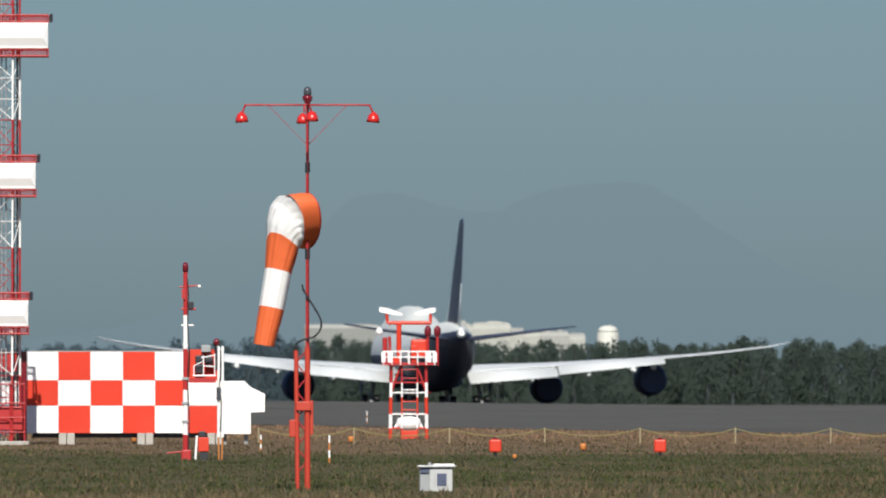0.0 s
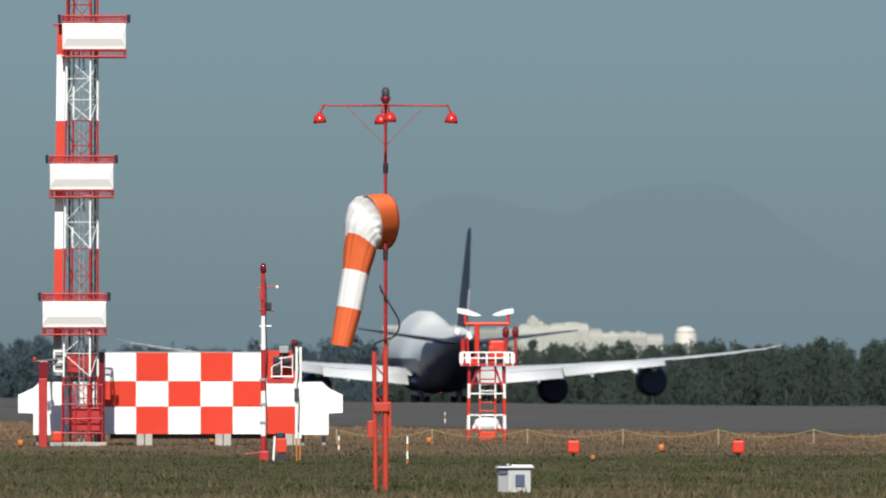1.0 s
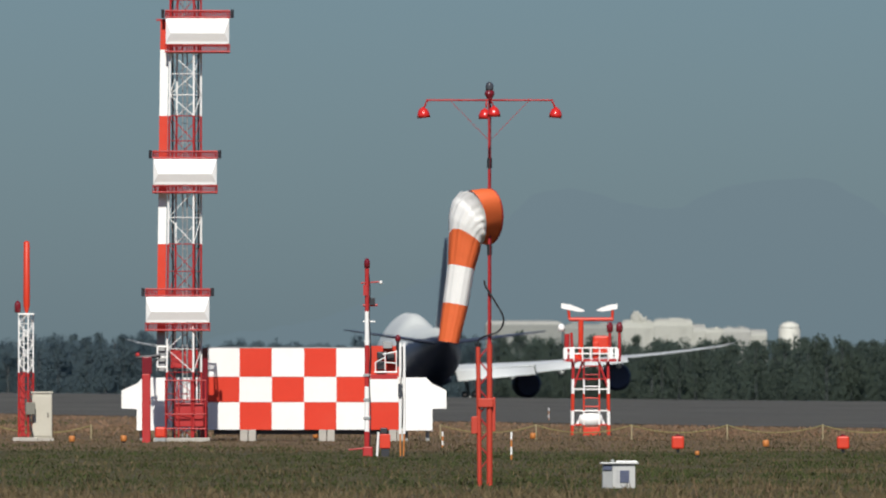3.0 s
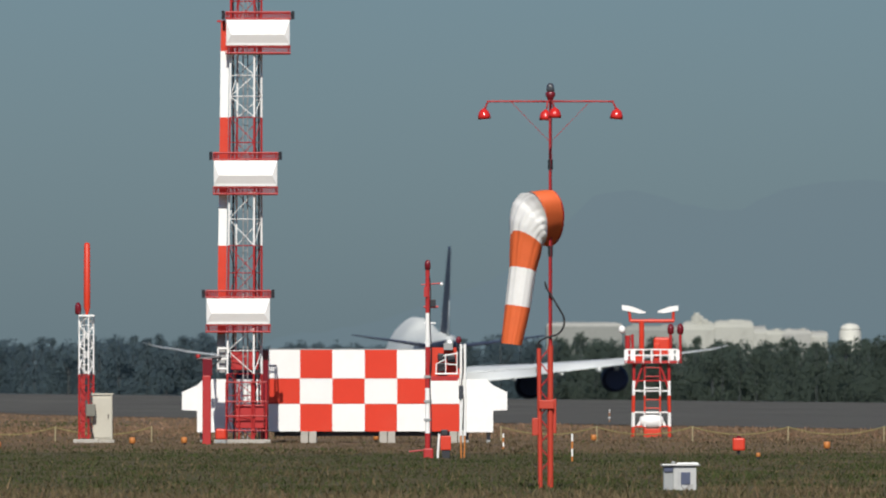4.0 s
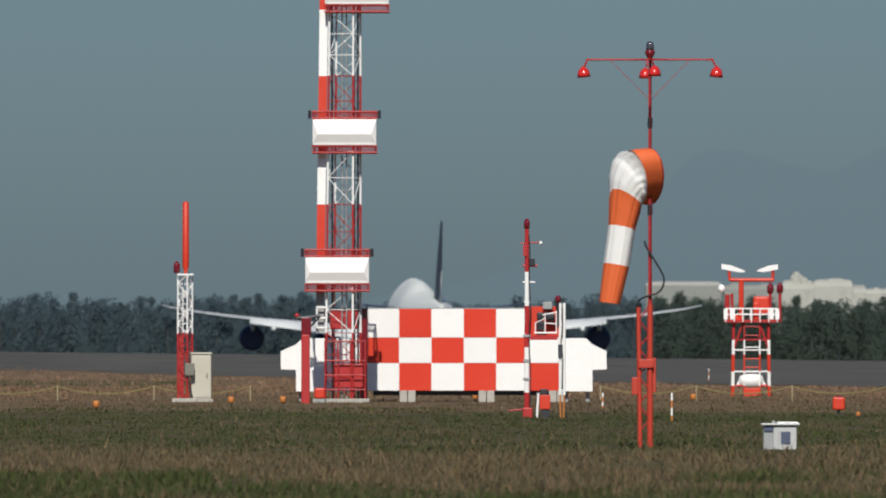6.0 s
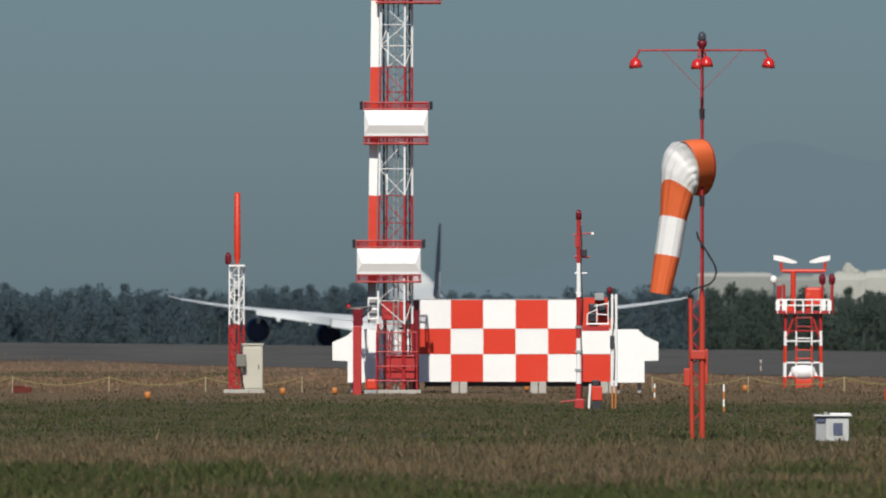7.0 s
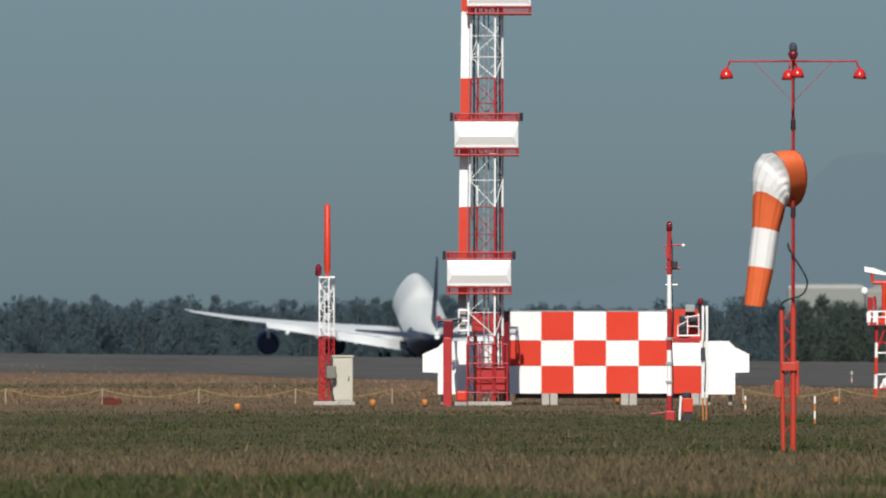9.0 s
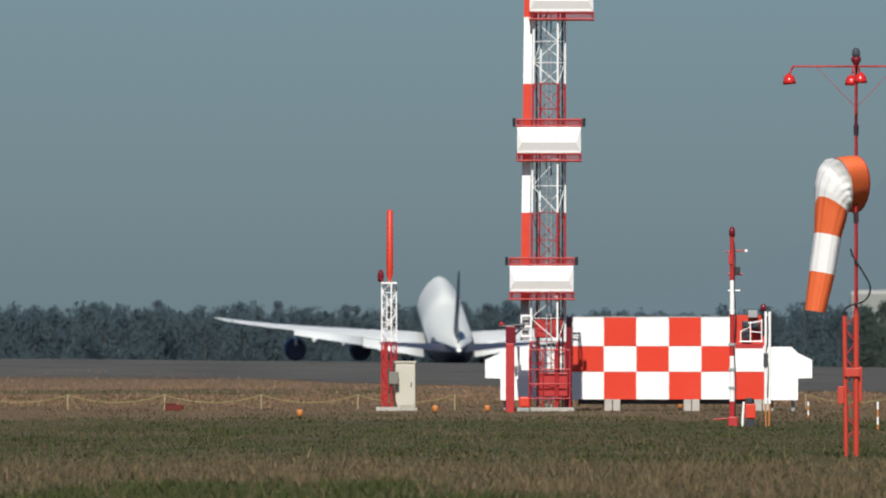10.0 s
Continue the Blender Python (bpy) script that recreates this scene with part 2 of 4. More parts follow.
def build_ground():
    bm = bmesh.new()
    ys = [-60, 0, 60, 120, 200, 300, 400, 500, 600, 700, 800] + list(range(830, 1450, 20)) + [1500, 1750, 2000, 2350, 2400, 2700, 3300, 4000, 4950]
    xs = [-900, -400, -200, -100, -60, -30, 0, 30, 60, 100, 200, 400, 900]
    grid = [[bm.verts.new((x, y, rise(x, y) + 0.03 * noise.noise((x * 0.02, y * 0.02, 0)) * (0 if y > 900 else 1))) for x in xs] for y in ys]
    for j in range(len(ys) - 1):
        for i in range(len(xs) - 1):
            f = bm.faces.new((grid[j][i], grid[j][i + 1], grid[j + 1][i + 1], grid[j + 1][i]))
            f.smooth = True
            f.material_index = 1 if ys[j] >= 1180 else 2 if ys[j] >= 400 else 0
    ob = new("ground", mesh_of("ground", bm, [GROUND, FALLOW, SWARD]))
    tagged(ob, "flat airfield ground with dry and green grass", "ground", kind="structure")


def build_apron():
    """The grey shoulder this side of the runway; its edge runs nearly along the runway."""
    bm = bmesh.new()
    ys = [560 + 7.5 * k for k in range(94)]
    rows = []
    for y in ys:
        left = 21 - (y - 617) / 7.37 + 1.5 * noise.noise((y * 0.03, 1, 0)) - max(0, y - 985) * 3
        rows.append([bm.verts.new((x, y, rise(x, y) + 0.025)) for x in [max(left, -130) + (150 - max(left, -130)) * k / 14 for k in range(15)]])
    for a, b in zip(rows, rows[1:]):
        for i in range(14):
            bm.faces.new((a[i], a[i + 1], b[i + 1], b[i])).smooth = True
    tagged(new("road_shoulder", mesh_of("road_shoulder", bm, FALLOW)), "grey weathered shoulder beside the runway", "pavement", kind="structure")


HEADING = 4.95   # of the runway, degrees to the left of the y axis


def build_runway():
    m = pose(25.05, 1481, 0, 0, 0, HEADING)
    run = new("runway", mesh_of("runway", box(bmesh.new(), -30, 30, -180, 860, -0.3, 0.012), ASPHALT))
    run.matrix_basis = m
    tagged(run, "long grey asphalt runway", "runway", kind="structure")


def patchy(x, y, wide, deep, seed):
    """Soft blotches from 0 to 1, of that width and depth in metres."""
    grid = np.random.default_rng(seed).random((64, 64))
    u, v = x / wide + 500, y / deep
    i, j = np.floor(u).astype(int), np.floor(v).astype(int)
    a, b = u - i, v - j
    a, b = a * a * (3 - 2 * a), b * b * (3 - 2 * b)
    i0, i1, j0, j1 = i % 64, (i + 1) % 64, j % 64, (j + 1) % 64
    return (grid[i0, j0] * (1 - a) + grid[i1, j0] * a) * (1 - b) + (grid[i0, j1] * (1 - a) + grid[i1, j1] * a) * b


def dryness(x, y):
    """How far the grass has dried out: a straw band across the near field, tan beyond, blotches everywhere."""
    blot = 0.6 * patchy(x, y, 3.2, 15, 1) + 0.4 * patchy(x, y, 1.1, 7, 2) - 0.5
    big = patchy(x, y, 9, 40, 3) - 0.5
    shift = y + 44 * blot + 26 * big
    straw = np.exp(-((shift - 214) / 23) ** 4) * np.clip(1.1 - 0.05 * np.maximum(0, x + 1), 0.4, 1.1)
    far = np.clip((shift - 375) / 60, 0, 1) * 0.8
    streak = np.exp(-((shift - 715) / 60) ** 2) * np.clip((-x - 8) / 8, 0, 1)
    d = np.clip(0.28 + 0.7 * straw + far + 1.0 * blot + 0.5 * big - 1.2 * streak, 0, 1)
    return 0.04 + 0.92 * d * d * (3 - 2 * d)


def blades(name, count, y0, y1, low, high, width, mat, label, seed, wanted, lean=0.35, power=1.0, shoulder=False):
    """Grass: one leaning blade a triangle, spread over the field between two distances as thickly as wanted(x, y) says."""
    rng = np.random.default_rng(seed)
    y = y0 + (y1 - y0) * rng.random(count) ** power
    half = 0.062 * y + 1.5
    x = (rng.random(count) * 2 - 1) * half
    ok = (rng.random(count) < wanted(x, y)) & (shoulder | (y < 590) | (x < 19 - (y - 617) / 7.37))
    x, y = x[ok], y[ok]
    n = len(x)
    height = (low + (high - low) * rng.random(n) ** 1.6) * (0.6 + 0.8 * patchy(x, y, 0.7, 5, seed + 40))
    turn = rng.random(n) * math.pi
    w = width * (0.6 + 0.8 * rng.random(n)) / 2
    co = np.empty((n, 3, 3))
    z = (1.0 - 0.0102 * np.clip(x, -60, 60)) * np.exp(-((y - 1120) / 105) ** 2) - 0.03
    co[:, 0] = np.stack([x - w * np.cos(turn), y - w * np.sin(turn), z], 1)
    co[:, 1] = np.stack([x + w * np.cos(turn), y + w * np.sin(turn), z], 1)
    co[:, 2] = np.stack([x + rng.normal(0, lean, n) * height, y + rng.normal(0, lean, n) * height, z + height], 1)
    me = bpy.data.meshes.new(name)
    me.vertices.add(3 * n)
    me.vertices.foreach_set("co", co.reshape(-1))
    me.loops.add(3 * n)
    me.loops.foreach_set("vertex_index", np.arange(3 * n, dtype=np.int32))
    me.polygons.add(n)
    me.polygons.foreach_set("loop_start", np.arange(0, 3 * n, 3, dtype=np.int32))
    me.update(calc_edges=True)
    me.materials.append(mat)
    tagged(new(name, me), label, "grass", kind="stuff")


def build_grass():
    def green(x, y):
        return 1.15 * (1 - dryness(x, y))

    def dry(x, y):
        return 1.15 * dryness(x, y)

    def clumps(x, y):
        return (patchy(x, y, 0.9, 6, 8) > 0.62) * patchy(x, y, 4, 30, 9)

    blades("green_grass", 260000, 196, 420, 0.02, 0.1, 0.04, GRASS_GREEN, "short green field grass", 3, green, lean=0.6)
    blades("green_grass", 110000, 140, 212, 0.03, 0.17, 0.03, GRASS_GREEN, "green grass among dry stalks", 4, green, lean=0.5)
    blades("dry_grass", 170000, 140, 300, 0.03, 0.16, 0.028, GRASS_DRY, "tall dry brown grass", 5, dry, lean=0.5)
    blades("dry_grass", 240000, 290, 640, 0.02, 0.11, 0.038, GRASS_DRY, "dry brown field grass", 6, dry, lean=0.5)
    blades("straw_grass", 60000, 470, 690, 0.02, 0.12, 0.06, STRAW, "reddish tan grass in the middle field", 17, lambda x, y: 0.9 * dry(x, y) * (patchy(x, y, 5, 45, 18) > 0.32), lean=0.5)
    blades("straw_grass", 70000, 520, 1030, 0.03, 0.16, 0.1, STRAW, "dry tan grass further out", 7, dry)
    blades("green_grass", 90000, 400, 860, 0.02, 0.13, 0.08, GRASS_GREEN, "green patches in dry grass", 9, green, lean=0.5)
    blades("pale_stalks", 9000, 145, 330, 0.12, 0.3, 0.018, STRAW, "pale seed stalks standing in the grass", 21, lambda x, y: clumps(x, y) * dry(x, y), lean=0.35)
    blades("brown_tufts", 36000, 160, 480, 0.03, 0.15, 0.04, WEED, "dull brown tufts in the green grass", 23, clumps, lean=0.5)
    blades("shoulder_tufts", 40000, 600, 1230, 0.015, 0.06, 0.5, GRASS_GREEN, "low green tufts creeping over the shoulder", 31, lambda x, y: 0.9 * (patchy(x, y, 6, 60, 12) > 0.6) * patchy(x, y, 1.5, 18, 13), lean=0.7, shoulder=True)
    blades("shoulder_tufts", 40000, 600, 1230, 0.015, 0.05, 0.5, GRASS_DRY, "low dry tufts on the shoulder", 32, lambda x, y: 0.9 * (patchy(x, y, 7, 50, 14) > 0.55) * patchy(x, y, 1.5, 18, 15), lean=0.7, shoulder=True)
    blades("brown_tufts", 40000, 380, 560, 0.02, 0.11, 0.07, WEED, "dull brown tufts in the dry grass", 24, lambda x, y: 1.2 * (patchy(x, y, 2.5, 22, 16) > 0.55) * patchy(x, y, 0.8, 9, 17), lean=0.6)
    blades("weeds", 9000, 145, 300, 0.12, 0.36, 0.022, WEED, "dark dead weed stalks", 10, clumps, lean=0.3)


# ---- distance ----
def ridge(x):
    """Height of the far mountains, in metres."""
    def hill(c, w, h):
        return h * math.exp(-((x - c) / w) ** 2)
    return 7 + hill(62, 24, 18) + hill(143, 34, 17) + hill(115, 125, 47) + 3.0 * noise.noise((x * 0.04, 3, 0)) + 1.2 * noise.noise((x * 0.15, 7, 0))


def build_mountains():
    bm = bmesh.new()
    xs = [-320 + 4 * i for i in range(181)]
    front = [bm.verts.new((x, 4700, -5)) for x in xs]
    top = [bm.verts.new((x, 4760, max(ridge(x), 2))) for x in xs]
    back = [bm.verts.new((x, 4880, -5)) for x in xs]
    for i in range(len(xs) - 1):
        bm.faces.new((front[i], front[i + 1], top[i + 1], top[i]))
        bm.faces.new((top[i], top[i + 1], back[i + 1], back[i]))
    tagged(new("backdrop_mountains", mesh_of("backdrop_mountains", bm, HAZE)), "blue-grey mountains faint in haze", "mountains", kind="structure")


def build_trees():
    rng = np.random.default_rng(11)
    trunks = bmesh.new()
    spots = []
    x = -235.0
    while x < 245:
        for row in range(3):
            px, py = x + rng.uniform(-2.5, 2.5), 2960 + 45 * row + rng.uniform(-12, 12)
            tall = (11.6 + 1.8 * noise.noise((px * 0.03, row, 0)) + 1.0 * noise.noise((px * 0.13, row, 4))) * rng.uniform(0.86, 1.08) + (1.0 if px < -40 else 0.7 if px > 20 else 0)
            if rng.random() < 0.06 and px < 20:
                tall += rng.uniform(0.6, 1.5)
            wide = rng.uniform(2.4, 4.2)
            pine = rng.random() < 0.3
            tube(trunks, (px, py, -1.2), (px, py, tall * 0.8), 0.28, 0.08, seg=5)
            for _ in range(2):
                a = rng.uniform(0, 6.28)
                tube(trunks, (px, py, tall * 0.4), (px + math.cos(a) * wide * 0.7, py + math.sin(a) * wide * 0.7, tall * rng.uniform(0.55, 0.75)), 0.12, 0.03, seg=4)
            for k in range(10):
                h = (k + rng.random()) / 10
                r = wide * ((1.15 - h) * 0.8 if pine else 0.75 * math.sqrt(max(0.1, 1 - (h * 1.6 - 0.7) ** 2)))
                a = rng.uniform(0, 6.28)
                big = r * rng.uniform(0.55, 0.9) + 0.6
                cx, cy, cz = px + math.cos(a) * r * 0.6, py + math.sin(a) * r * 0.6, max(tall * (0.08 + 0.92 * h) - big * 0.8, big * 0.5)
                n = 105
                v = rng.normal(0, 1, (n, 3))
                v /= np.linalg.norm(v, axis=1, keepdims=True)
                spots.append(np.array([cx, cy, cz - 1]) + v * (1, 0.55, 1) * big * 1.15 * rng.random((n, 1)) ** 0.45)
        x += rng.uniform(1.7, 2.8)
    c = np.concatenate(spots)
    # woods tinted bluish for haze on one side of the field, greener ones on the other, mingled where they meet
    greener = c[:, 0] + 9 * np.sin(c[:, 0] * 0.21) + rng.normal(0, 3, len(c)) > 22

    def leaves(c, mat, label):
        """Each leaf clump is a bent pair of small facets, turned towards the light."""
        n = len(c)
        size = rng.uniform(0.2, 0.55, (n, 1))
        corner = [rng.normal(0, 1, (n, 3)) for _ in range(4)]
        co = np.stack([c + size * v / np.linalg.norm(v, axis=1, keepdims=True) * (1, 0.08, 1) for v in corner], 1)
        me = bpy.data.meshes.new("far_woods")
        me.vertices.add(4 * n)
        me.vertices.foreach_set("co", co.reshape(-1))
        tri = (np.arange(n)[:, None] * 4 + np.array([0, 1, 2, 0, 2, 3])).astype(np.int32).reshape(-1)
        me.loops.add(6 * n)
        me.loops.foreach_set("vertex_index", tri)
        me.polygons.add(2 * n)
        me.polygons.foreach_set("loop_start", np.arange(0, 6 * n, 3, dtype=np.int32))
        me.update(calc_edges=True)
        me.materials.append(mat)
        return tagged(new("far_woods", me), label, "trees", kind="stuff")
    woods = leaves(c[~greener], LEAF_HAZED, "dark line of mixed trees, tinted bluish for haze, behind the runway")
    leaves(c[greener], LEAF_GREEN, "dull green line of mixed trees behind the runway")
    part("trunks", trunks, HAZED_BARK, woods)


def build_far_buildings():
    """Pale blocks of uneven height beyond the trees."""
    def hall(x0, x1, h, label, wall=FAR_WALL, eave=0.8, crown=None):
        m = thing("far_building", pose((x0 + x1) / 2, 3240, 0), label, "building", "far pale buildings")
        w = (x1 - x0) / 2
        part("wall", box(bmesh.new(), -w, w, 0, 14, -1.3, h - eave, bevel=0.25), wall, m)
        part("roof", loft(bmesh.new(), [[(-w * a, y0, z), (w * a, y0, z), (w * a, y1, z), (-w * a, y1, z)] for a, y0, y1, z in ((1.0, 0.1, 13.9, h - eave - 0.3), (0.97, 0.5, 13.5, h - eave * 0.5), (0.86, 2, 12, h - eave * 0.12), (0.7, 4, 10, h))], smooth=False), wall if crown else FAR_ROOF, m)
        for k, (cx, cw, ch) in enumerate(crown or ()):
            part("roof_house", box(bmesh.new(), cx - cw / 2, cx + cw / 2, 1.5 - 0.4 * k, 8, h - eave - 0.2, h + ch, bevel=min(0.5, cw * 0.2)), wall, m)
    hall(28.2, 44.6, 16.1, "long beige hall, dulled for haze, beyond the trees", FAR_HAZED)
    hall(45.0, 57.6, 15.4, "lower beige hall, dulled for haze, beyond the trees", FAR_HAZED, crown=((-3.5, 3.2, 0.3), (2.5, 2.4, 0.2)))
    hall(57.5, 64.4, 16.3, "tall pale block with roof houses beyond the trees", eave=1.6, crown=((-0.2, 2.6, 1.2), (-0.3, 1.3, 1.8), (1.4, 1.3, 0.5)))
    hall(64.3, 72.8, 16.5, "broad pale block beyond the trees", eave=1.3, crown=((0.6, 3.6, 0.15),))
    hall(72.7, 75.6, 15.3, "low pale link building beyond the trees", eave=1.4)
    hall(75.5, 79.3, 14.5, "small pale hall beyond the trees", crown=((0.5, 1.1, 0.2),))
    hall(79.2, 85.2, 14.6, "pale flat-roofed hall beyond the trees", FAR_ROOF, crown=((-1.6, 1.4, 0.1), (1.2, 1.0, 0.2)))
    hall(85.1, 88.8, 14.2, "narrow pale hall beyond the trees", eave=1.2)
    m = thing("storage_tank", pose(93.7, 3244, 0), "pale round tank with a domed roof beyond the trees", "storage tank")
    part("wall", turned(bmesh.new(), [(2.3, -1.3), (2.35, 6), (2.35, 14.0), (2.25, 14.3)], seg=24), TANK_WHITE, m)
    part("roof", turned(bmesh.new(), [(2.25, 14.3), (2.1, 14.9), (1.6, 15.45), (0.8, 15.75), (0.01, 15.8)], seg=24), TANK_WHITE, m)


# ---- glide path tower ----
def build_tower():
    t = thing("antenna_tower", pose(-5.272, 468.500, 0), "red and white lattice tower with three white antenna boxes", "antenna tower")

    def leg(k):
        phi = radians(29) + k * math.pi / 2

        def at(z):
            r = 0.62 - 0.006 * z
            sway = -0.0045 * (z - 6)
            return Vector((r * math.cos(phi) + sway * -1 - 0.02, r * math.sin(phi), z))
        return at
    legs = [leg(k) for k in range(4)]
    bands = [(0.12, 2.16, CRIMSON), (2.16, 3.6, WHITE), (3.6, 6.15, CRIMSON), (6.15, 7.8, WHITE), (7.8, 10.14, CRIMSON), (10.14, 12.1, WHITE), (12.1, 15.4, CRIMSON)]
    for z0, z1, mat in bands:
        part("lattice_section", lattice(bmesh.new(), legs, z0, z1, max(2, round((z1 - z0) / 0.78)), 0.034, 0.0125), mat, t, "white lattice section" if mat is WHITE else "red lattice section")
    # cable run and climbing rails inside the mast
    bm = bmesh.new()
    for x in (-0.08, 0.06):
        tube(bm, (x, -0.1, 0.1), (x, -0.1, 15.2), 0.022)
    for i in range(50):
        tube(bm, (-0.08, -0.1, 0.3 + 0.3 * i), (0.06, -0.1, 0.3 + 0.3 * i), 0.012, seg=5)
    part("ladder", bm, GALV, t, "galvanised ladder inside the mast")
    bm = bmesh.new()
    for x, y in ((0.42, 0.15), (-0.38, 0.2), (0.3, 0.1)):
        tube(bm, (x, y, 0.1), (x - 0.02, y, 15), 0.03)
    part("cable", bm, DARK, t, "dark cables up the mast")
    # square duct beside the mast, banded like it
    for z0, z1, mat in [(2.2, 3.4, GREY), (3.4, 6.15, RED), (6.15, 7.8, WHITE), (7.8, 10.14, RED), (10.14, 12.2, WHITE), (12.2, 13.1, RED)]:
        xa, xb = -0.76 + 0.012 * (z0 - 3), -0.76 + 0.012 * (z1 - 3)
        bm = bmesh.new()
        loft(bm, [[(x - 0.13, -0.1, z), (x + 0.13, -0.1, z), (x + 0.13, 0.12, z), (x - 0.13, 0.12, z)] for x, z in ((xa, z0), (xb, z1))], smooth=False)
        part("duct", bm, mat, t, "painted cable duct")
    bm = bmesh.new()
    box(bm, -0.9, -0.62, -0.12, 0.14, 13.1, 13.16)
    part("duct_cap", bm, CRIMSON, t)
    # antenna platforms, each a little further to the side
    for cx, z0 in ((-0.228, 3.439), (0.000, 7.726), (0.387, 12.102)):
        fl = part("platform", box(bmesh.new(), cx - 1.0, cx + 1.0, -0.62, 0.62, z0, z0 + 0.05), CRIMSON, t, "red platform frame")
        bm = bmesh.new()
        for s in (-1, 1):
            for y in (-0.62, 0.62):
                tube(bm, (cx + s * 0.94, y * 0.72, z0), (cx + s * 0.94, y * 0.72, z0 + 1.34), 0.024)
            tube(bm, (cx + s * 0.99, -0.62, z0 + 1.3), (cx + s * 0.99, 0.62, z0 + 1.3), 0.025)
        for z in (0.03, 0.24, 1.1, 1.3):
            for y in (-0.62, 0.62):
                tube(bm, (cx - 1.0, y, z0 + z), (cx + 1.0, y, z0 + z), 0.026)
        for i in range(33):
            x = cx - 1.0 + 0.0625 * i
            tube(bm, (x, -0.62, z0), (x, -0.62, z0 + 0.26), 0.013, seg=5)
            tube(bm, (x, -0.62, z0 + 1.08), (x, -0.62, z0 + 1.3), 0.013, seg=5)
            tube(bm, (x, 0.62, z0 + 1.08), (x, 0.62, z0 + 1.3), 0.013, seg=5)
        part("railing", bm, CRIMSON, fl)
        for s in (-1, 1):
            part("railing_clamp", tube(bmesh.new(), (cx + s * 1.08, -0.5, z0 + 1.08), (cx + s * 1.08, -0.5, z0 + 1.34), 0.05), DARK, fl)
        # the antenna: a shallow hipped trough, its ridge towards the field
        bm = bmesh.new()
        w, a, b, ridge_z, dep = 0.985, z0 + 0.27, z0 + 1.06, z0 + 0.6, 0.13
        back = [Vector((cx - w, -0.66, a)), Vector((cx + w, -0.66, a)), Vector((cx + w, -0.66, b)), Vector((cx - w, -0.66, b))]
        rear = [v + Vector((0, 0.22, 0)) for v in back]
        r0, r1 = Vector((cx - w + 0.16, -0.66 - dep, ridge_z)), Vector((cx + w - 0.16, -0.66 - dep, ridge_z))
        inner = [Vector((cx - w + 0.07, -0.67, a + 0.07)), Vector((cx + w - 0.07, -0.67, a + 0.07))]
        v = [bm.verts.new(p) for p in back + rear + [r0, r1] + inner]
        for f in ((4, 5, 6, 7), (0, 1, 5, 4), (1, 2, 6, 5), (2, 3, 7, 6), (3, 0, 4, 7), (3, 2, 9, 8), (10, 8, 9, 11), (0, 10, 11, 1), (0, 3, 8, 10), (1, 11, 9, 2)):
            bm.faces.new([v[i] for i in f])
        part("antenna_box", bm, WHITE, t, "white hipped antenna box")
    # equipment cage at the foot
    part("foot_cabinet", box(bmesh.new(), -0.3, 0.58, -0.42, 0.3, 0.46, 1.2, bevel=0.03), CRIMSON, t, "red equipment cabinet in the foot")
    part("relay_cabinet", box(bmesh.new(), -0.46, 0.4, 0.12, 0.4, 2.28, 2.92, bevel=0.03), CRIMSON, t, "dark red cabinet inside the mast")
    part("riser_duct", box(bmesh.new(), 0.5, 0.7, 0.42, 0.62, 0.0, 2.92, bevel=0.02), LENS, t, "dark maroon riser duct")
    for x in (-0.6, -0.2, 0.2, 0.64):
        part("guard_post", tube(bmesh.new(), (x, -0.6, 0.1), (x, -0.6, 1.9), 0.025), CRIMSON, t)
    for z in (0.4, 0.85, 1.3, 1.9):
        part("guard_rail", tube(bmesh.new(), (-0.62, -0.63, z), (0.66, -0.63, z), 0.022), CRIMSON, t)
    part("footing", box(bmesh.new(), -0.98, 0.78, -0.9, 0.9, -0.1, 0.12, bevel=0.02), CONCRETE, t, "pale concrete footing")
    bm = bmesh.new()
    for z in (2.32, 2.62, 2.95):
        tube(bm, (-0.86, -0.3, z), (-0.55, -0.3, z), 0.03)
    tube(bm, (-0.86, -0.3, 2.32), (-0.86, -0.3, 2.95), 0.03)
    part("bracket", bm, WHITE, t, "white pipe bracket")
    box_ = thing("junction_box", pose(-6.028, 467.2, 0), "small orange-red box beside the tower footing", "junction box")
    part("casing", box(bmesh.new(), -0.17, 0.17, -0.14, 0.14, 0.12, 0.46, bevel=0.06), RED, box_)
    part("foot", box(bmesh.new(), -0.16, 0.16, -0.1, 0.1, -0.05, 0.12), GREY, box_)


def build_red_post():
    t = thing("monitor_post", pose(-6.339, 458.000, 0), "stout red steel post with a short dark crosshead", "post")
    part("column", box(bmesh.new(), -0.13, 0.13, -0.12, 0.12, -0.1, 2.1, bevel=0.03), CRIMSON, t)
    part("upper_column", box(bmesh.new(), -0.13, 0.17, -0.1, 0.1, 2.1, 2.62, bevel=0.02), LENS, t, "dark maroon upper column")
    bm = bmesh.new()
    tube(bm, (-0.3, 0, 2.6), (0.45, 0, 2.66), 0.05)
    tube(bm, (0.1, 0, 2.3), (0.42, 0, 2.62), 0.03)
    part("crosshead", bm, DARK, t)
    part("lamp", turned(bmesh.new(), [(0.02, 0), (0.07, 0.02), (0.07, 0.08), (0.04, 0.12), (0.01, 0.13)], Matrix.Translation((-0.26, 0, 2.62))), CRIMSON, t)


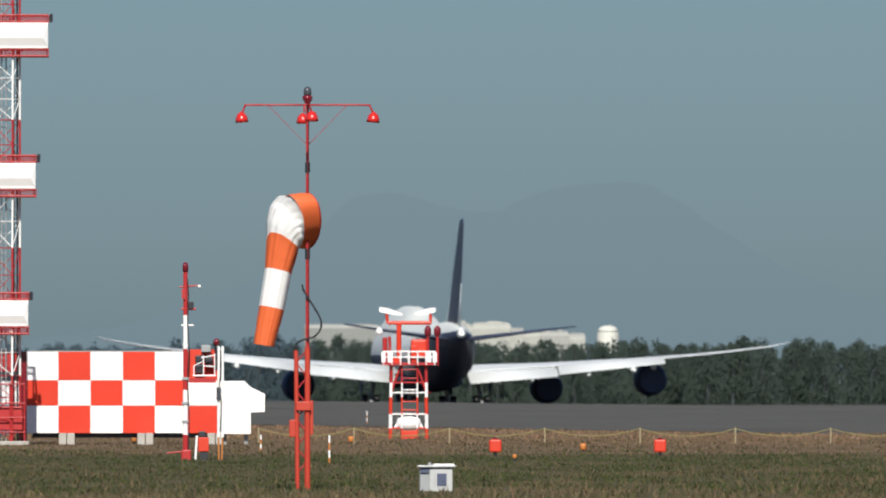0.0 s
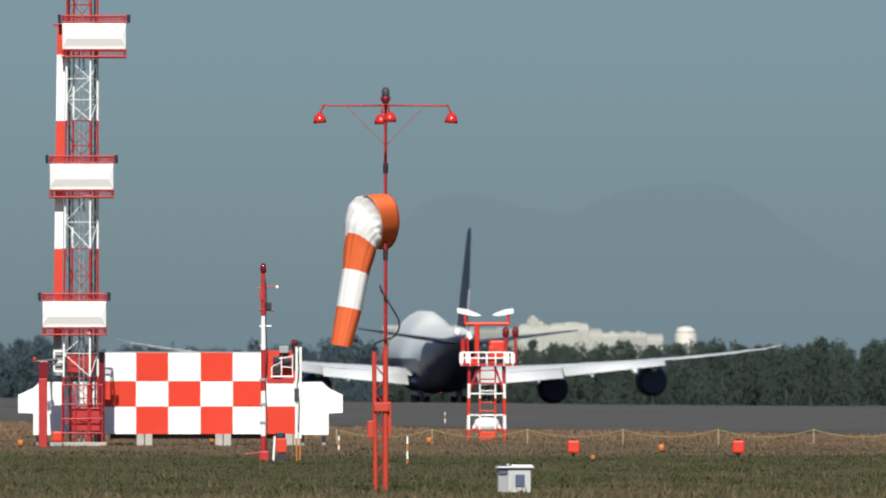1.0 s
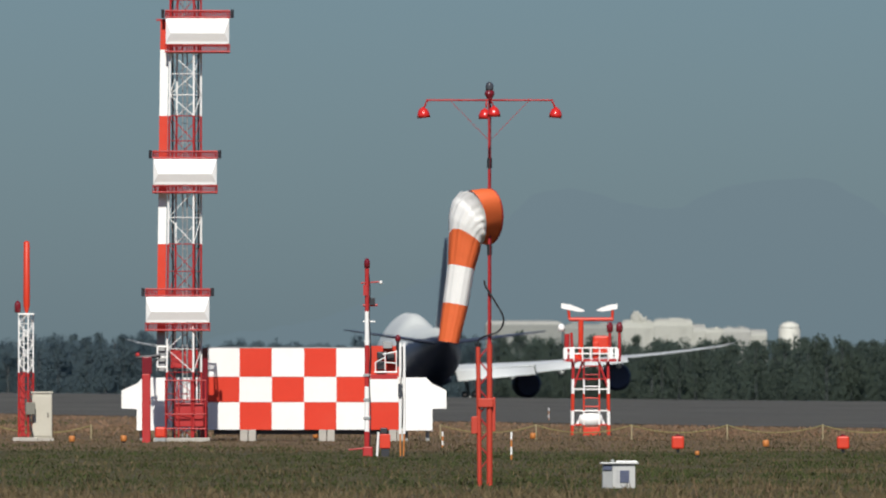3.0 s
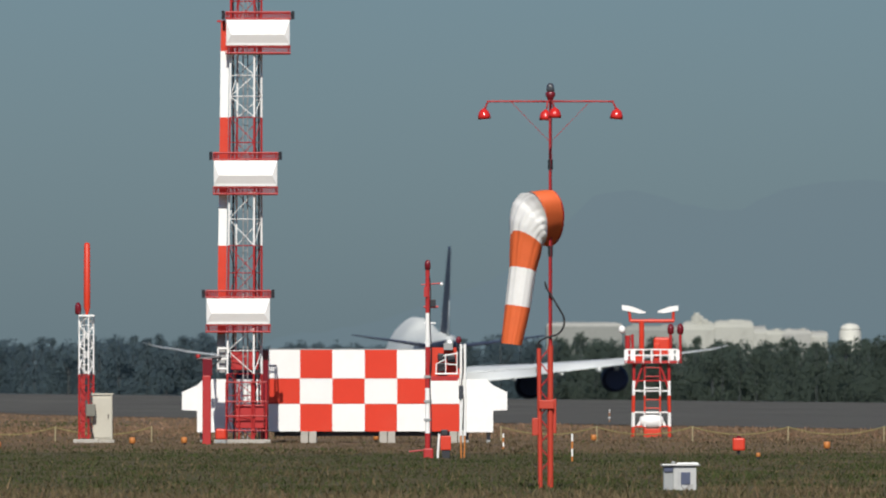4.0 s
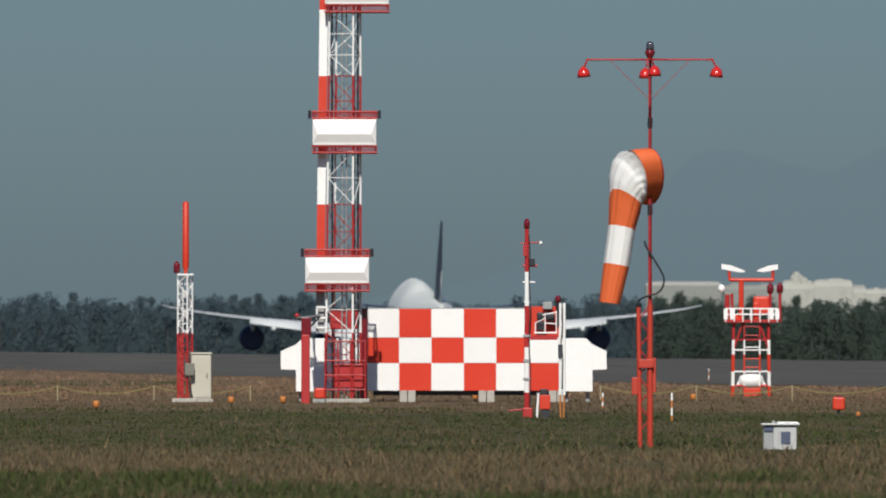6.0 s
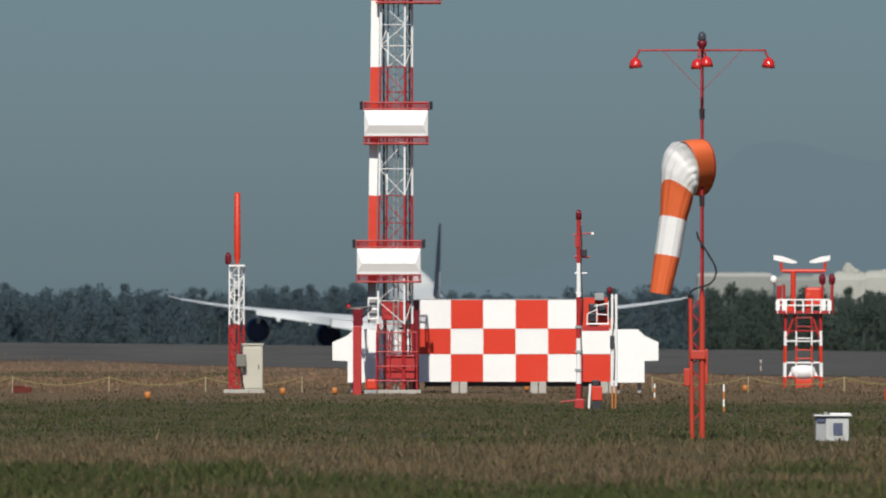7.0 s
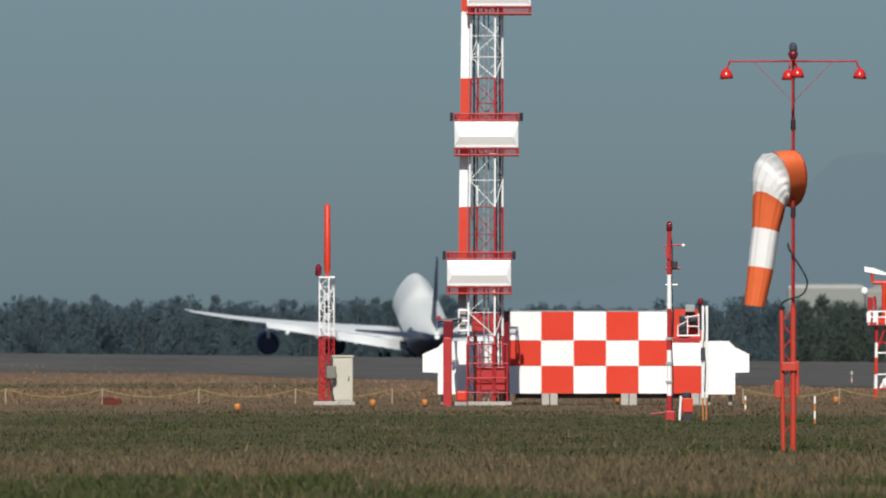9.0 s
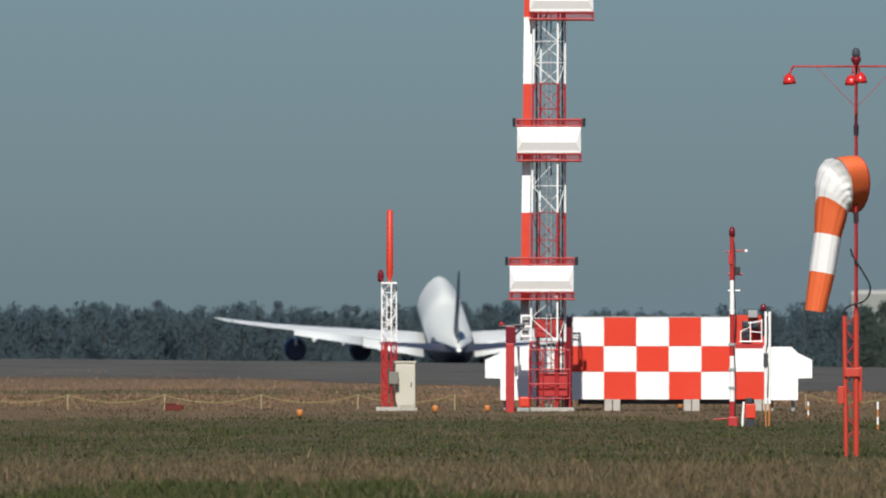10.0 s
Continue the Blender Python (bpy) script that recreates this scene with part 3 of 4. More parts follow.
# ---- checkered shelter ----
def build_shelter():
    t = thing("equipment_shelter", pose(-4.621, 472.000, 0), "red and white checkered equipment shelter on concrete blocks", "shelter")
    z = [0.353, 1.221, 2.018, 2.920]
    W = 1.013
    part("body", box(bmesh.new(), 0.03, 6 * W - 0.03, 0.04, 2.4, z[0] + 0.02, z[3] - 0.02), PANEL_WHITE, t, "white sheet-metal body")
    part("roof", box(bmesh.new(), -0.02, 6 * W + 0.02, -0.012, 2.46, z[3] - 0.004, z[3] + 0.028, bevel=0.008), GREY, t, "thin grey roof sheet")
    part("chassis", box(bmesh.new(), 0.2, 6 * W - 0.2, 0.2, 2.2, z[0] - 0.14, z[0] + 0.02), DARK, t, "dark steel base frame")
    for r in range(3):
        for c in range(6):
            red = (c % 2 == 1) if r in (0, 2) else (c % 2 == 0)
            bm = box(bmesh.new(), c * W + 0.006, (c + 1) * W - 0.006, -0.02, 0.04, z[r] + 0.005, z[r + 1] - 0.005, bevel=0.006)
            part("panel", bm, PANEL_RED if red else PANEL_WHITE, t, "red square panel" if red else "white square panel")
    # block supports
    for bx in (1.28, 3.75, 5.95):
        b = thing("concrete_block", pose(-4.621 + bx, 472.22, 0), "rough grey concrete block under the shelter", "concrete block", "shelter supports")
        part("block", box(bmesh.new(), -0.25, -0.01, -0.26, -0.03, -0.08, z[0] + 0.01, bevel=0.025), CONCRETE, b)
        part("block", box(bmesh.new(), 0.01, 0.25, -0.26, -0.03, -0.08, z[0] + 0.01, bevel=0.025), CONCRETE, b)
        copy_thing(b, pose(-4.621 + bx, 474.4, 0))
    # a lower white annex at either end
    for side, xa, xb, xd in ((-1, -4.641, -2.444, -5.119), (1, 4.641, 3.666, 5.083)):
        h = thing("side_annex", pose(-2.196, 472.200, 0), "plain white annex with a stub duct beside the shelter", "annex", "shelter annexes")
        prof = [(xa, 1.805), (xa - side * 0.2, 2.000), (xb, 2.000), (xb, 0.335), (xa, 0.335)]
        part("casing", loft(bmesh.new(), [[(x, 0, q) for x, q in prof], [(x, 1.8, q) for x, q in prof]], smooth=False), WHITE, h)
        p = [(xa, 1.008), (xd, 1.026), (xd, 1.593), (xa, 1.805)]
        part("stub_duct", loft(bmesh.new(), [[(x, 0.06, q) for x, q in p], [(x, 1.4, q) for x, q in p]], smooth=False), WHITE, h)
        for x in (xa - side * 0.15, xb + side * 0.15):
            part("leg", box(bmesh.new(), x - 0.06, x + 0.06, 0.3, 0.42, -0.05, 0.335 + 0.01), GREY, h)


# ---- poles before the shelter ----
def build_sensor_pole():
    t = thing("sensor_pole", pose(0.304, 368.000, 0), "thin red and white pole with small sensor arms", "sensor pole")
    for a, b, mat, r in ((-0.05, 0.606, CRIMSON, .068), (0.606, 1.711, WHITE, .062), (1.711, 2.718, CRIMSON, .06), (2.718, 3.547, WHITE, .055), (3.547, 4.596, CRIMSON, .055)):
        part("pole_section", tube(bmesh.new(), (0, 0, a), (0, 0, b), r, seg=10), mat, t, "white pole section" if mat is WHITE else "red pole section")
    z = 4.596
    part("obstruction_light", turned(bmesh.new(), [(0.03, z), (0.07, z + 0.02), (0.075, z + 0.16), (0.05, z + 0.23), (0.01, z + 0.25)]), LENS, t)
    part("sensor_arm", tube(bmesh.new(), (-0.1, 0, 3.698), (0.26, 0, 3.698), 0.03), CRIMSON, t)
    bm = bmesh.new()
    tube(bm, (-0.15, 0, 4.237), (0.36, 0, 4.278), 0.018)
    box(bm, -0.09, 0.0, -0.09, 0.02, 3.933, 4.195)
    part("sensor_arm", bm, CRIMSON, t)
    part("sensor_head", turned(bmesh.new(), [(0.01, 0), (0.04, 0.02), (0.04, 0.07), (0.01, 0.09)], Matrix.Translation((0.34, 0, 4.209))), WHITE, t)
    part("sensor_box", box(bmesh.new(), 0.05, 0.2, -0.05, 0.05, 3.698, 3.878, bevel=0.01), DARK, t)
    bm = bmesh.new()
    part("cross_rung", tube(bm, (-0.1, 0, 3.298), (0.2, 0, 3.298), 0.02), WHITE, t)
    part("cross_rung", tube(bmesh.new(), (-0.07, 0, 2.815), (0.1, 0, 2.801), 0.02), WHITE, t)
    part("cable", bent_tube(bmesh.new(), smooth_path([(0.05, -0.06, 4.45), (0.075, -0.06, 4.0), (0.055, -0.06, 3.4), (0.085, -0.07, 2.7), (0.06, -0.07, 1.8), (0.09, -0.08, 1.0), (0.07, -0.08, 0.2)]), 0.014), DARK, t, "thin dark cable down the pole")
    for q in (0.9, 1.35, 1.95):
        part("clamp", box(bmesh.new(), -0.09, 0.1, -0.08, 0.06, q, q + 0.07, bevel=0.01), GREY, t)
    part("foot_box", box(bmesh.new(), -0.1, 0.14, -0.12, 0.1, -0.03, 0.24, bevel=0.03), CRIMSON, t, "red box at the foot")
    part("side_pipe", tube(bmesh.new(), (-0.45, 0, 0.16), (-0.05, 0, 0.2), 0.02), CRIMSON, t)


def build_work_frame():
    """The railed frame and the white mast beside the thin pole."""
    t = thing("railed_mast", pose(1.146, 368.000, 0), "white mast with a railed red instrument stage", "instrument mast")
    for x in (-0.03, 0.07):
        part("mast_rail", tube(bmesh.new(), (x, 0, 0.55), (x, 0, 2.787), 0.035), WHITE, t)
        part("mast_foot", tube(bmesh.new(), (x * 0.7, 0, -0.05), (x, 0, 0.55), 0.02), AMBER, t, "orange foot of the mast")
    bm = bmesh.new()
    for i in range(5):
        tube(bm, (-0.05, 0, 0.7 + 0.5 * i), (0.1, 0, 0.7 + 0.5 * i), 0.022)
    part("rung", bm, GALV, t)
    part("cable", bent_tube(bmesh.new(), smooth_path([(0.02, -0.04, 2.7), (0.03, -0.05, 2.2), (-0.01, -0.05, 1.8), (0.035, -0.05, 1.4), (0.02, -0.05, 0.7)]), 0.015), DARK, t, "dark cable between the rails")
    part("cable_box", box(bmesh.new(), -0.08, 0.03, -0.09, -0.03, 1.45, 1.78, bevel=0.015), SMOKE, t)
    x0, x1 = -0.759, -0.097
    part("stage_floor", box(bmesh.new(), x0, x1, -0.3, 0.3, 1.890, 2.001), CRIMSON, t, "red stage floor")
    part("stage_panel", box(bmesh.new(), x0, x1, 0.2, 0.24, 2.001, 2.705), RED, t, "red back panel")
    bm = bmesh.new()
    for x, q in ((-0.635, 2.3), (-0.4, 2.553), (-0.124, 2.6)):
        tube(bm, (x, -0.3, 2.056), (x, -0.3, q), 0.014)
    tube(bm, (-0.66, -0.3, 2.06), (-0.1, -0.3, 2.06), 0.022)
    tube(bm, (-0.4, -0.3, 2.3), (-0.124, -0.3, 2.28), 0.014)
    tube(bm, (-0.46, -0.3, 2.5), (-0.124, -0.3, 2.56), 0.015)
    tube(bm, (-0.635, -0.3, 2.3), (-0.4, -0.3, 2.42), 0.012)
    part("railing", bm, WHITE, t, "white pipe railing")
    part("instrument", box(bmesh.new(), -0.607, -0.414, -0.15, 0.1, 2.12, 2.33, bevel=0.02), DARK, t, "dark instrument")
    part("instrument", box(bmesh.new(), -0.6, -0.43, -0.12, 0.1, 2.38, 2.56, bevel=0.03), DARK, t, "dark instrument")
    part("instrument", box(bmesh.new(), -0.37, -0.16, -0.12, 0.1, 2.34, 2.52, bevel=0.03), DARK, t, "dark instrument")
    part("top_box", box(bmesh.new(), -0.456, -0.221, -0.1, 0.1, 2.636, 2.815, bevel=0.02), GREY, t, "grey box on the stage")
    part("lamp_stem", tube(bmesh.new(), (-0.083, 0, 2.194), (-0.083, 0, 2.856), 0.04), DARK, t)
    z = 2.801
    part("obstruction_light", turned(bmesh.new(), [(0.03, z), (0.065, z + 0.02), (0.07, z + 0.12), (0.03, z + 0.17)], Matrix.Translation((-0.083, 0, 0))), LENS, t)
    c = thing("control_box", pose(0.745, 367.000, 0), "small red control box on a dark stand", "control box")
    part("casing", box(bmesh.new(), -0.13, 0.13, -0.1, 0.1, 0.2, 0.55, bevel=0.02), RED, c)
    part("stand", box(bmesh.new(), -0.09, 0.1, -0.07, 0.07, -0.04, 0.2), DARK, c)
    part("cap", box(bmesh.new(), -0.12, 0.06, -0.08, 0.08, 0.55, 0.7, bevel=0.02), DARK, c)
    part("side_post", tube(bmesh.new(), (-0.2, 0, -0.05), (-0.16, 0, 0.6), 0.03), WHITE, c)


# ---- slender mast with cabinet ----
def build_mast():
    t = thing("marker_mast", pose(-10.286, 472.000, 0), "slender lattice mast with a red tubular aerial", "mast")
    r = 0.235
    legs = [(lambda z, k=k: Vector((r * math.cos(radians(18 + 90 * k)) - 0.02, r * math.sin(radians(18 + 90 * k)), z))) for k in range(4)]
    part("lattice_section", lattice(bmesh.new(), legs, 2.141, 4.000, 6, 0.026, 0.015), WHITE, t, "white lattice section")
    part("lattice_section", lattice(bmesh.new(), legs, 0.1, 2.141, 6, 0.03, 0.013), CRIMSON, t, "red lattice section")
    part("inner_panel", box(bmesh.new(), -0.2, -0.06, 0.0, 0.05, 0.15, 2.088), CRIMSON, t)
    part("aerial", turned(bmesh.new(), [(0.03, 3.983), (0.05, 4.071), (0.1, 4.248), (0.105, 4.638), (0.095, 6.231), (0.06, 6.267), (0.01, 6.284)]), RED, t, "red tubular aerial")
    part("cap_plate", box(bmesh.new(), -0.26, 0.24, -0.24, 0.24, 3.965, 4.018), WHITE, t)
    z = 4.018
    part("obstruction_light", turned(bmesh.new(), [(0.03, z), (0.1, z + 0.04), (0.1, z + 0.28), (0.05, z + 0.37), (0.01, z + 0.39)], Matrix.Translation((-0.28, 0, 0))), LENS, t)
    part("switch_box", box(bmesh.new(), -0.02, 0.28, -0.36, -0.24, 0.834, 1.219, bevel=0.02), material("olive_grey_paint", (0.17, 0.17, 0.14), 0.6), t)
    part("conduit", bent_tube(bmesh.new(), smooth_path([(0.1, -0.3, 0.814), (0.13, -0.32, 0.5), (0.25, -0.35, 0.02)]), 0.025), DARK, t)
    part("footing", box(bmesh.new(), -0.42, 0.36, -0.5, 0.5, -0.08, 0.12, bevel=0.02), CONCRETE, t)
    c = thing("cabinet", pose(-9.791, 472.000 + 0.3, 0), "tall beige steel equipment cabinet beside the mast", "cabinet")
    part("body", box(bmesh.new(), -0.32, 0.3, -0.3, 0.3, 0.1, 1.504, bevel=0.02), BEIGE, c)
    part("door", box(bmesh.new(), -0.28, 0.26, -0.325, -0.303, 0.16, 1.416, bevel=0.008), BEIGE, c)
    part("handle", box(bmesh.new(), 0.16, 0.19, -0.35, -0.325, 0.75, 0.9), DARK, c)
    part("roof", box(bmesh.new(), -0.35, 0.33, -0.34, 0.33, 1.504, 1.557), BEIGE, c)
    part("plinth", box(bmesh.new(), -0.36, 0.36, -0.35, 0.35, -0.06, 0.1), CONCRETE, c)


# ---- four-legged light tower ----
def build_light_tower():
    t = thing("sensor_tower", pose(8.263, 527.000, 0), "short red and white four-legged instrument tower with railed stage", "instrument tower")
    top = 2.589
    bands = [(-0.05, 0.375, RED), (0.375, 0.870, WHITE), (0.870, 1.463, RED), (1.463, 1.977, WHITE), (1.977, top, CRIMSON)]

    def foot(sx, sy, z):
        k = 1 - 0.05 * z / top
        return Vector((sx * 0.64 * k, sy * 0.62 * k, z))
    for sx in (-1, 1):
        for sy in (-1, 1):
            for a, b, mat in bands:
                part("leg_section", tube(bmesh.new(), foot(sx, sy, a), foot(sx, sy, b), 0.054, seg=8), mat, t)
    for z, mat in ((0.375, RED), (0.870, WHITE), (1.621, WHITE), (1.977, CRIMSON)):
        bm = bmesh.new()
        c = [foot(-1, -1, z), foot(1, -1, z), foot(1, 1, z), foot(-1, 1, z)]
        for i in range(4):
            tube(bm, c[i], c[(i + 1) % 4], 0.03, seg=6)
        part("girt", bm, mat, t)
    for sx in (-1, 1):
        bm = bmesh.new()
        tube(bm, foot(sx, -1, 1.621), Vector((sx * 0.28, -0.6, top)), 0.04)
        part("knee_brace", bm, CRIMSON, t)
    # ladder between the front legs
    for a, b, mat in bands:
        bm = bmesh.new()
        for x in (-0.24, 0.3):
            tube(bm, (x, -0.68, max(a, 0)), (x, -0.68, b), 0.03)
        n = max(1, int((b - a) / 0.28))
        for i in range(n):
            tube(bm, (-0.24, -0.68, a + (i + 0.5) * (b - a) / n), (0.3, -0.68, a + (i + 0.5) * (b - a) / n), 0.022)
        part("ladder_section", bm, mat, t)
    part("stage", box(bmesh.new(), -0.929, 0.929, -0.85, 0.85, top, top + 0.09), CRIMSON, t, "red stage floor")
    bm = bmesh.new()
    x0, x1 = -0.890, 0.909
    for k in range(7):
        x = x0 + (x1 - x0) * k / 6
        for y in (-0.83, 0.83):
            tube(bm, (x, y, top), (x, y, 3.084), 0.026)
    for z in (3.064, 2.866):
        for y in (-0.83, 0.83):
            tube(bm, (x0, y, z), (x1, y, z), 0.026)
        for x in (x0, x1):
            tube(bm, (x, -0.83, z), (x, 0.83, z), 0.026)
    for x in (x0, -0.672, 0.712, x1):
        box(bm, x - 0.07, x + 0.07, -0.86, -0.83, top + 0.1, 3.044)
    part("railing", bm, WHITE, t, "white stage railing")
    bm = bmesh.new()
    tube(bm, (-0.336, 0, top), (-0.336, 0, 4.072), 0.09)
    tube(bm, (-0.731, 0, 4.072), (0.791, 0, 4.072), 0.065)
    tube(bm, (-0.731, 0, 4.052), (-0.771, 0, 4.428), 0.05)
    tube(bm, (0.771, 0, 4.052), (0.771, 0, 4.428), 0.05)
    tube(bm, (-0.435, 0, top), (-0.593, 0, 2.846), 0.12)
    part("yoke", bm, RED, t, "red yoke post")
    for xa, za, xb, zb in ((-1.028, 4.546, -0.198, 4.368), (0.949, 4.527, 0.217, 4.388)):
        bm = bmesh.new()
        loft(bm, [[(x, y, z + dz) for y, dz in ((-h, -h), (h, -h), (h, h), (-h, h))] for x, z, h in ((xa, za, .085), (xa + (xb - xa) * .4, za + (zb - za) * .35, .1), (xa + (xb - xa) * .75, za + (zb - za) * .8, .07), (xb, zb, .02))], smooth=False)
        part("sensor_hood", bm, WHITE, t, "white tapered sensor hood")
    bm = bmesh.new()
    box(bm, 0.079, 0.652, -0.4, 0.2, 2.846, 3.499, bevel=0.08)
    box(bm, 0.079, 0.277, -0.5, -0.3, 2.688, 3.281, bevel=0.03)
    part("instrument", bm, RED, t, "orange-red instrument housing")
    z = 3.598
    for x in (0.672, 1.009):
        part("lamp_stem", tube(bmesh.new(), (x, -0.4, top), (x, -0.4, z), 0.05), CRIMSON, t)
        part("obstruction_light", turned(bmesh.new(), [(0.04, z), (0.11, z + 0.04), (0.12, z + 0.25), (0.06, z + 0.36), (0.01, z + 0.38)], Matrix.Translation((x, -0.4, 0))), LENS, t)
    bm = bmesh.new()
    tube(bm, (-0.830, -0.5, top), (-0.830, -0.5, 3.558), 0.09)
    tube(bm, (-0.633, -0.3, top), (-0.672, -0.3, 3.598), 0.05)
    part("stub_post", bm, CRIMSON, t)
    part("camera_head", turned(bmesh.new(), [(0.02, -0.12), (0.1, -0.1), (0.13, 0.02), (0.08, 0.13), (0.01, 0.16)], Matrix.Translation((-1.028, -0.4, 3.756))), WHITE, t, "white round sensor head")
    bm = bmesh.new()
    turned(bm, [(0.05, -0.3), (0.34, -0.26), (0.4, 0), (0.36, 0.22), (0.2, 0.3), (0.02, 0.32)], Matrix.Translation((0, -0.5, 0.553)) @ Matrix.Diagonal((1.1, 0.7, 0.75, 1)))
    part("lower_drum", bm, WHITE, t, "white drum between the legs")
    for s in (-1, 1):
        part("drum_arm", tube(bmesh.new(), (s * 0.36, -0.5, 0.593), (s * 0.5, -0.5, 0.316), 0.06), WHITE, t)
    part("drum_base", box(bmesh.new(), -0.26, 0.3, -0.7, -0.2, -0.05, 0.296, bevel=0.02), RED, t)


# ---- wind cone ----
def build_wind_mast():
    t = thing("wind_cone_mast", pose(2.309, 257.000, 0), "red steel wind cone mast with lamp arms", "mast")
    p = bmesh.new()
    tube(p, (0, 0, 2.427), (0, 0, 6.611), 0.033, 0.026, seg=12)
    part("upper_pole", p, CRIMSON, t)
    part("conduit", bent_tube(bmesh.new(), [(0.012, -0.034, 2.5 + 0.41 * k) for k in range(11)], 0.009), LENS, t, "thin dark conduit up the pole")
    part("lower_pole", tube(bmesh.new(), (0, 0, -0.1), (0, 0, 2.427), 0.05, 0.046, seg=12), MAST_RED, t)
    part("side_leg", tube(bmesh.new(), (-0.169, 0, -0.1), (-0.198, 0, 2.408), 0.038, seg=10), MAST_RED, t)
    for za, zb in ((3.951, 4.134), (5.435, 5.609)):
        part("tape", tube(bmesh.new(), (0, 0, za), (0, 0, zb), 0.042, seg=12), BLACK, t)
    bm = bmesh.new()
    for k in range(9):
        a, b = 2.408 - 0.24 * k, 2.408 - 0.24 * (k + 1)
        if b < 0.1:
            break
        xa, xb = (-0.198, 0) if k % 2 else (0, -0.198)
        tube(bm, (xa, 0, a), (xb, 0, b), 0.012)
    part("brace", bm, CRIMSON, t)
    bm = bmesh.new()
    box(bm, -0.198, 0.063, -0.09, 0.05, 1.348, 1.502, bevel=0.015)
    box(bm, -0.053, 0.101, 0.02, 0.14, 0.933, 1.521, bevel=0.015)
    part("switch_box", bm, MAST_RED, t)
    part("side_box", box(bmesh.new(), -0.313, -0.198, -0.06, 0.06, 0.895, 1.194, bevel=0.015), MAST_RED, t)
    part("cable", bent_tube(bmesh.new(), smooth_path([(-0.063, -0.04, 3.391), (-0.092, -0.09, 3.507), (-0.053, -0.1, 3.391), (0.101, -0.12, 3.141), (0.227, -0.12, 2.909), (0.217, -0.1, 2.736), (0.111, -0.08, 2.620), (-0.082, -0.06, 2.562), (-0.188, -0.02, 2.495), (-0.198, 0, 2.408)]), 0.016), BLACK, t, "looped black cable")
    part("leg_cap", tube(bmesh.new(), (-0.198, 0, 2.389), (-0.198, 0, 2.447), 0.05), BLACK, t)
    # lamp arms
    zc = 6.6
    bm = bmesh.new()
    for s in (-1, 1):
        bent_tube(bm, smooth_path([(0, 0, zc), (s * 0.99, 0, zc), (s * 1.07, 0, zc - 0.02), (s * 1.125, 0, zc - 0.14)], 3), 0.016)
        bent_tube(bm, smooth_path([(0, 0, zc), (0, s * 0.9, zc), (s * 0.06, s * 1.02, zc - 0.03), (s * 0.065, s * 1.06, zc - 0.14)], 3), 0.016)
    part("lamp_arm", bm, CRIMSON, t)
    bm = bmesh.new()
    for s in (-1, 1):
        tube(bm, (s * 0.68, 0, zc), (0, 0, zc - 0.7), 0.0045, seg=5)
    part("stay", bm, CRIMSON, t)
    for x, y in ((-1.14, 0), (1.14, 0), (-0.07, 1.06), (0.065, -1.06)):
        tiltm = Matrix.Translation((x, y, zc - 0.13)) @ pose(0, 0, 0, 0, 5 if x > 0.5 else -5 if x < -0.5 else 0, 0) @ Matrix.Diagonal((0.95, 0.95, 0.86, 1))
        lamp = part("lamp_shade", turned(bmesh.new(), [(0.015, 0.02), (0.03, 0.0), (0.066, -0.022), (0.096, -0.07), (0.112, -0.13), (0.118, -0.2), (0.104, -0.195), (0.08, -0.1), (0.01, -0.05)], seg=20), LAMP_RED, t, "red bell lamp shade", at=tiltm)
        part("bulb", turned(bmesh.new(), [(0.02, -0.06), (0.045, -0.1), (0.045, -0.15), (0.01, -0.18)], seg=10), SMOKE, lamp)
    part("light_collar", turned(bmesh.new(), [(0.03, zc), (0.05, zc + 0.04), (0.085, zc + 0.1), (0.085, zc + 0.15), (0.05, zc + 0.17)]), LENS, t)
    part("obstruction_light", turned(bmesh.new(), [(0.06, zc + 0.16), (0.07, zc + 0.2), (0.065, zc + 0.27), (0.035, zc + 0.31), (0.01, zc + 0.315)]), SMOKE, t, "smoked glass obstruction light")


SOCK_AT = pose(2.309, 257.000, 0)


def mouth_point(a, r, x, y, z, lean, turn, nod=0.0):
    """A point of a cloth ring about (x, y, z): leant over by lean, its near side turned outwards by turn, in degrees."""
    l, t = radians(lean), radians(turn)
    c, s = r * math.cos(a), r * math.sin(a)
    return (x - c * math.sin(l) - s * math.sin(t), y + s * math.cos(t) - nod * c, z + c * math.cos(l))


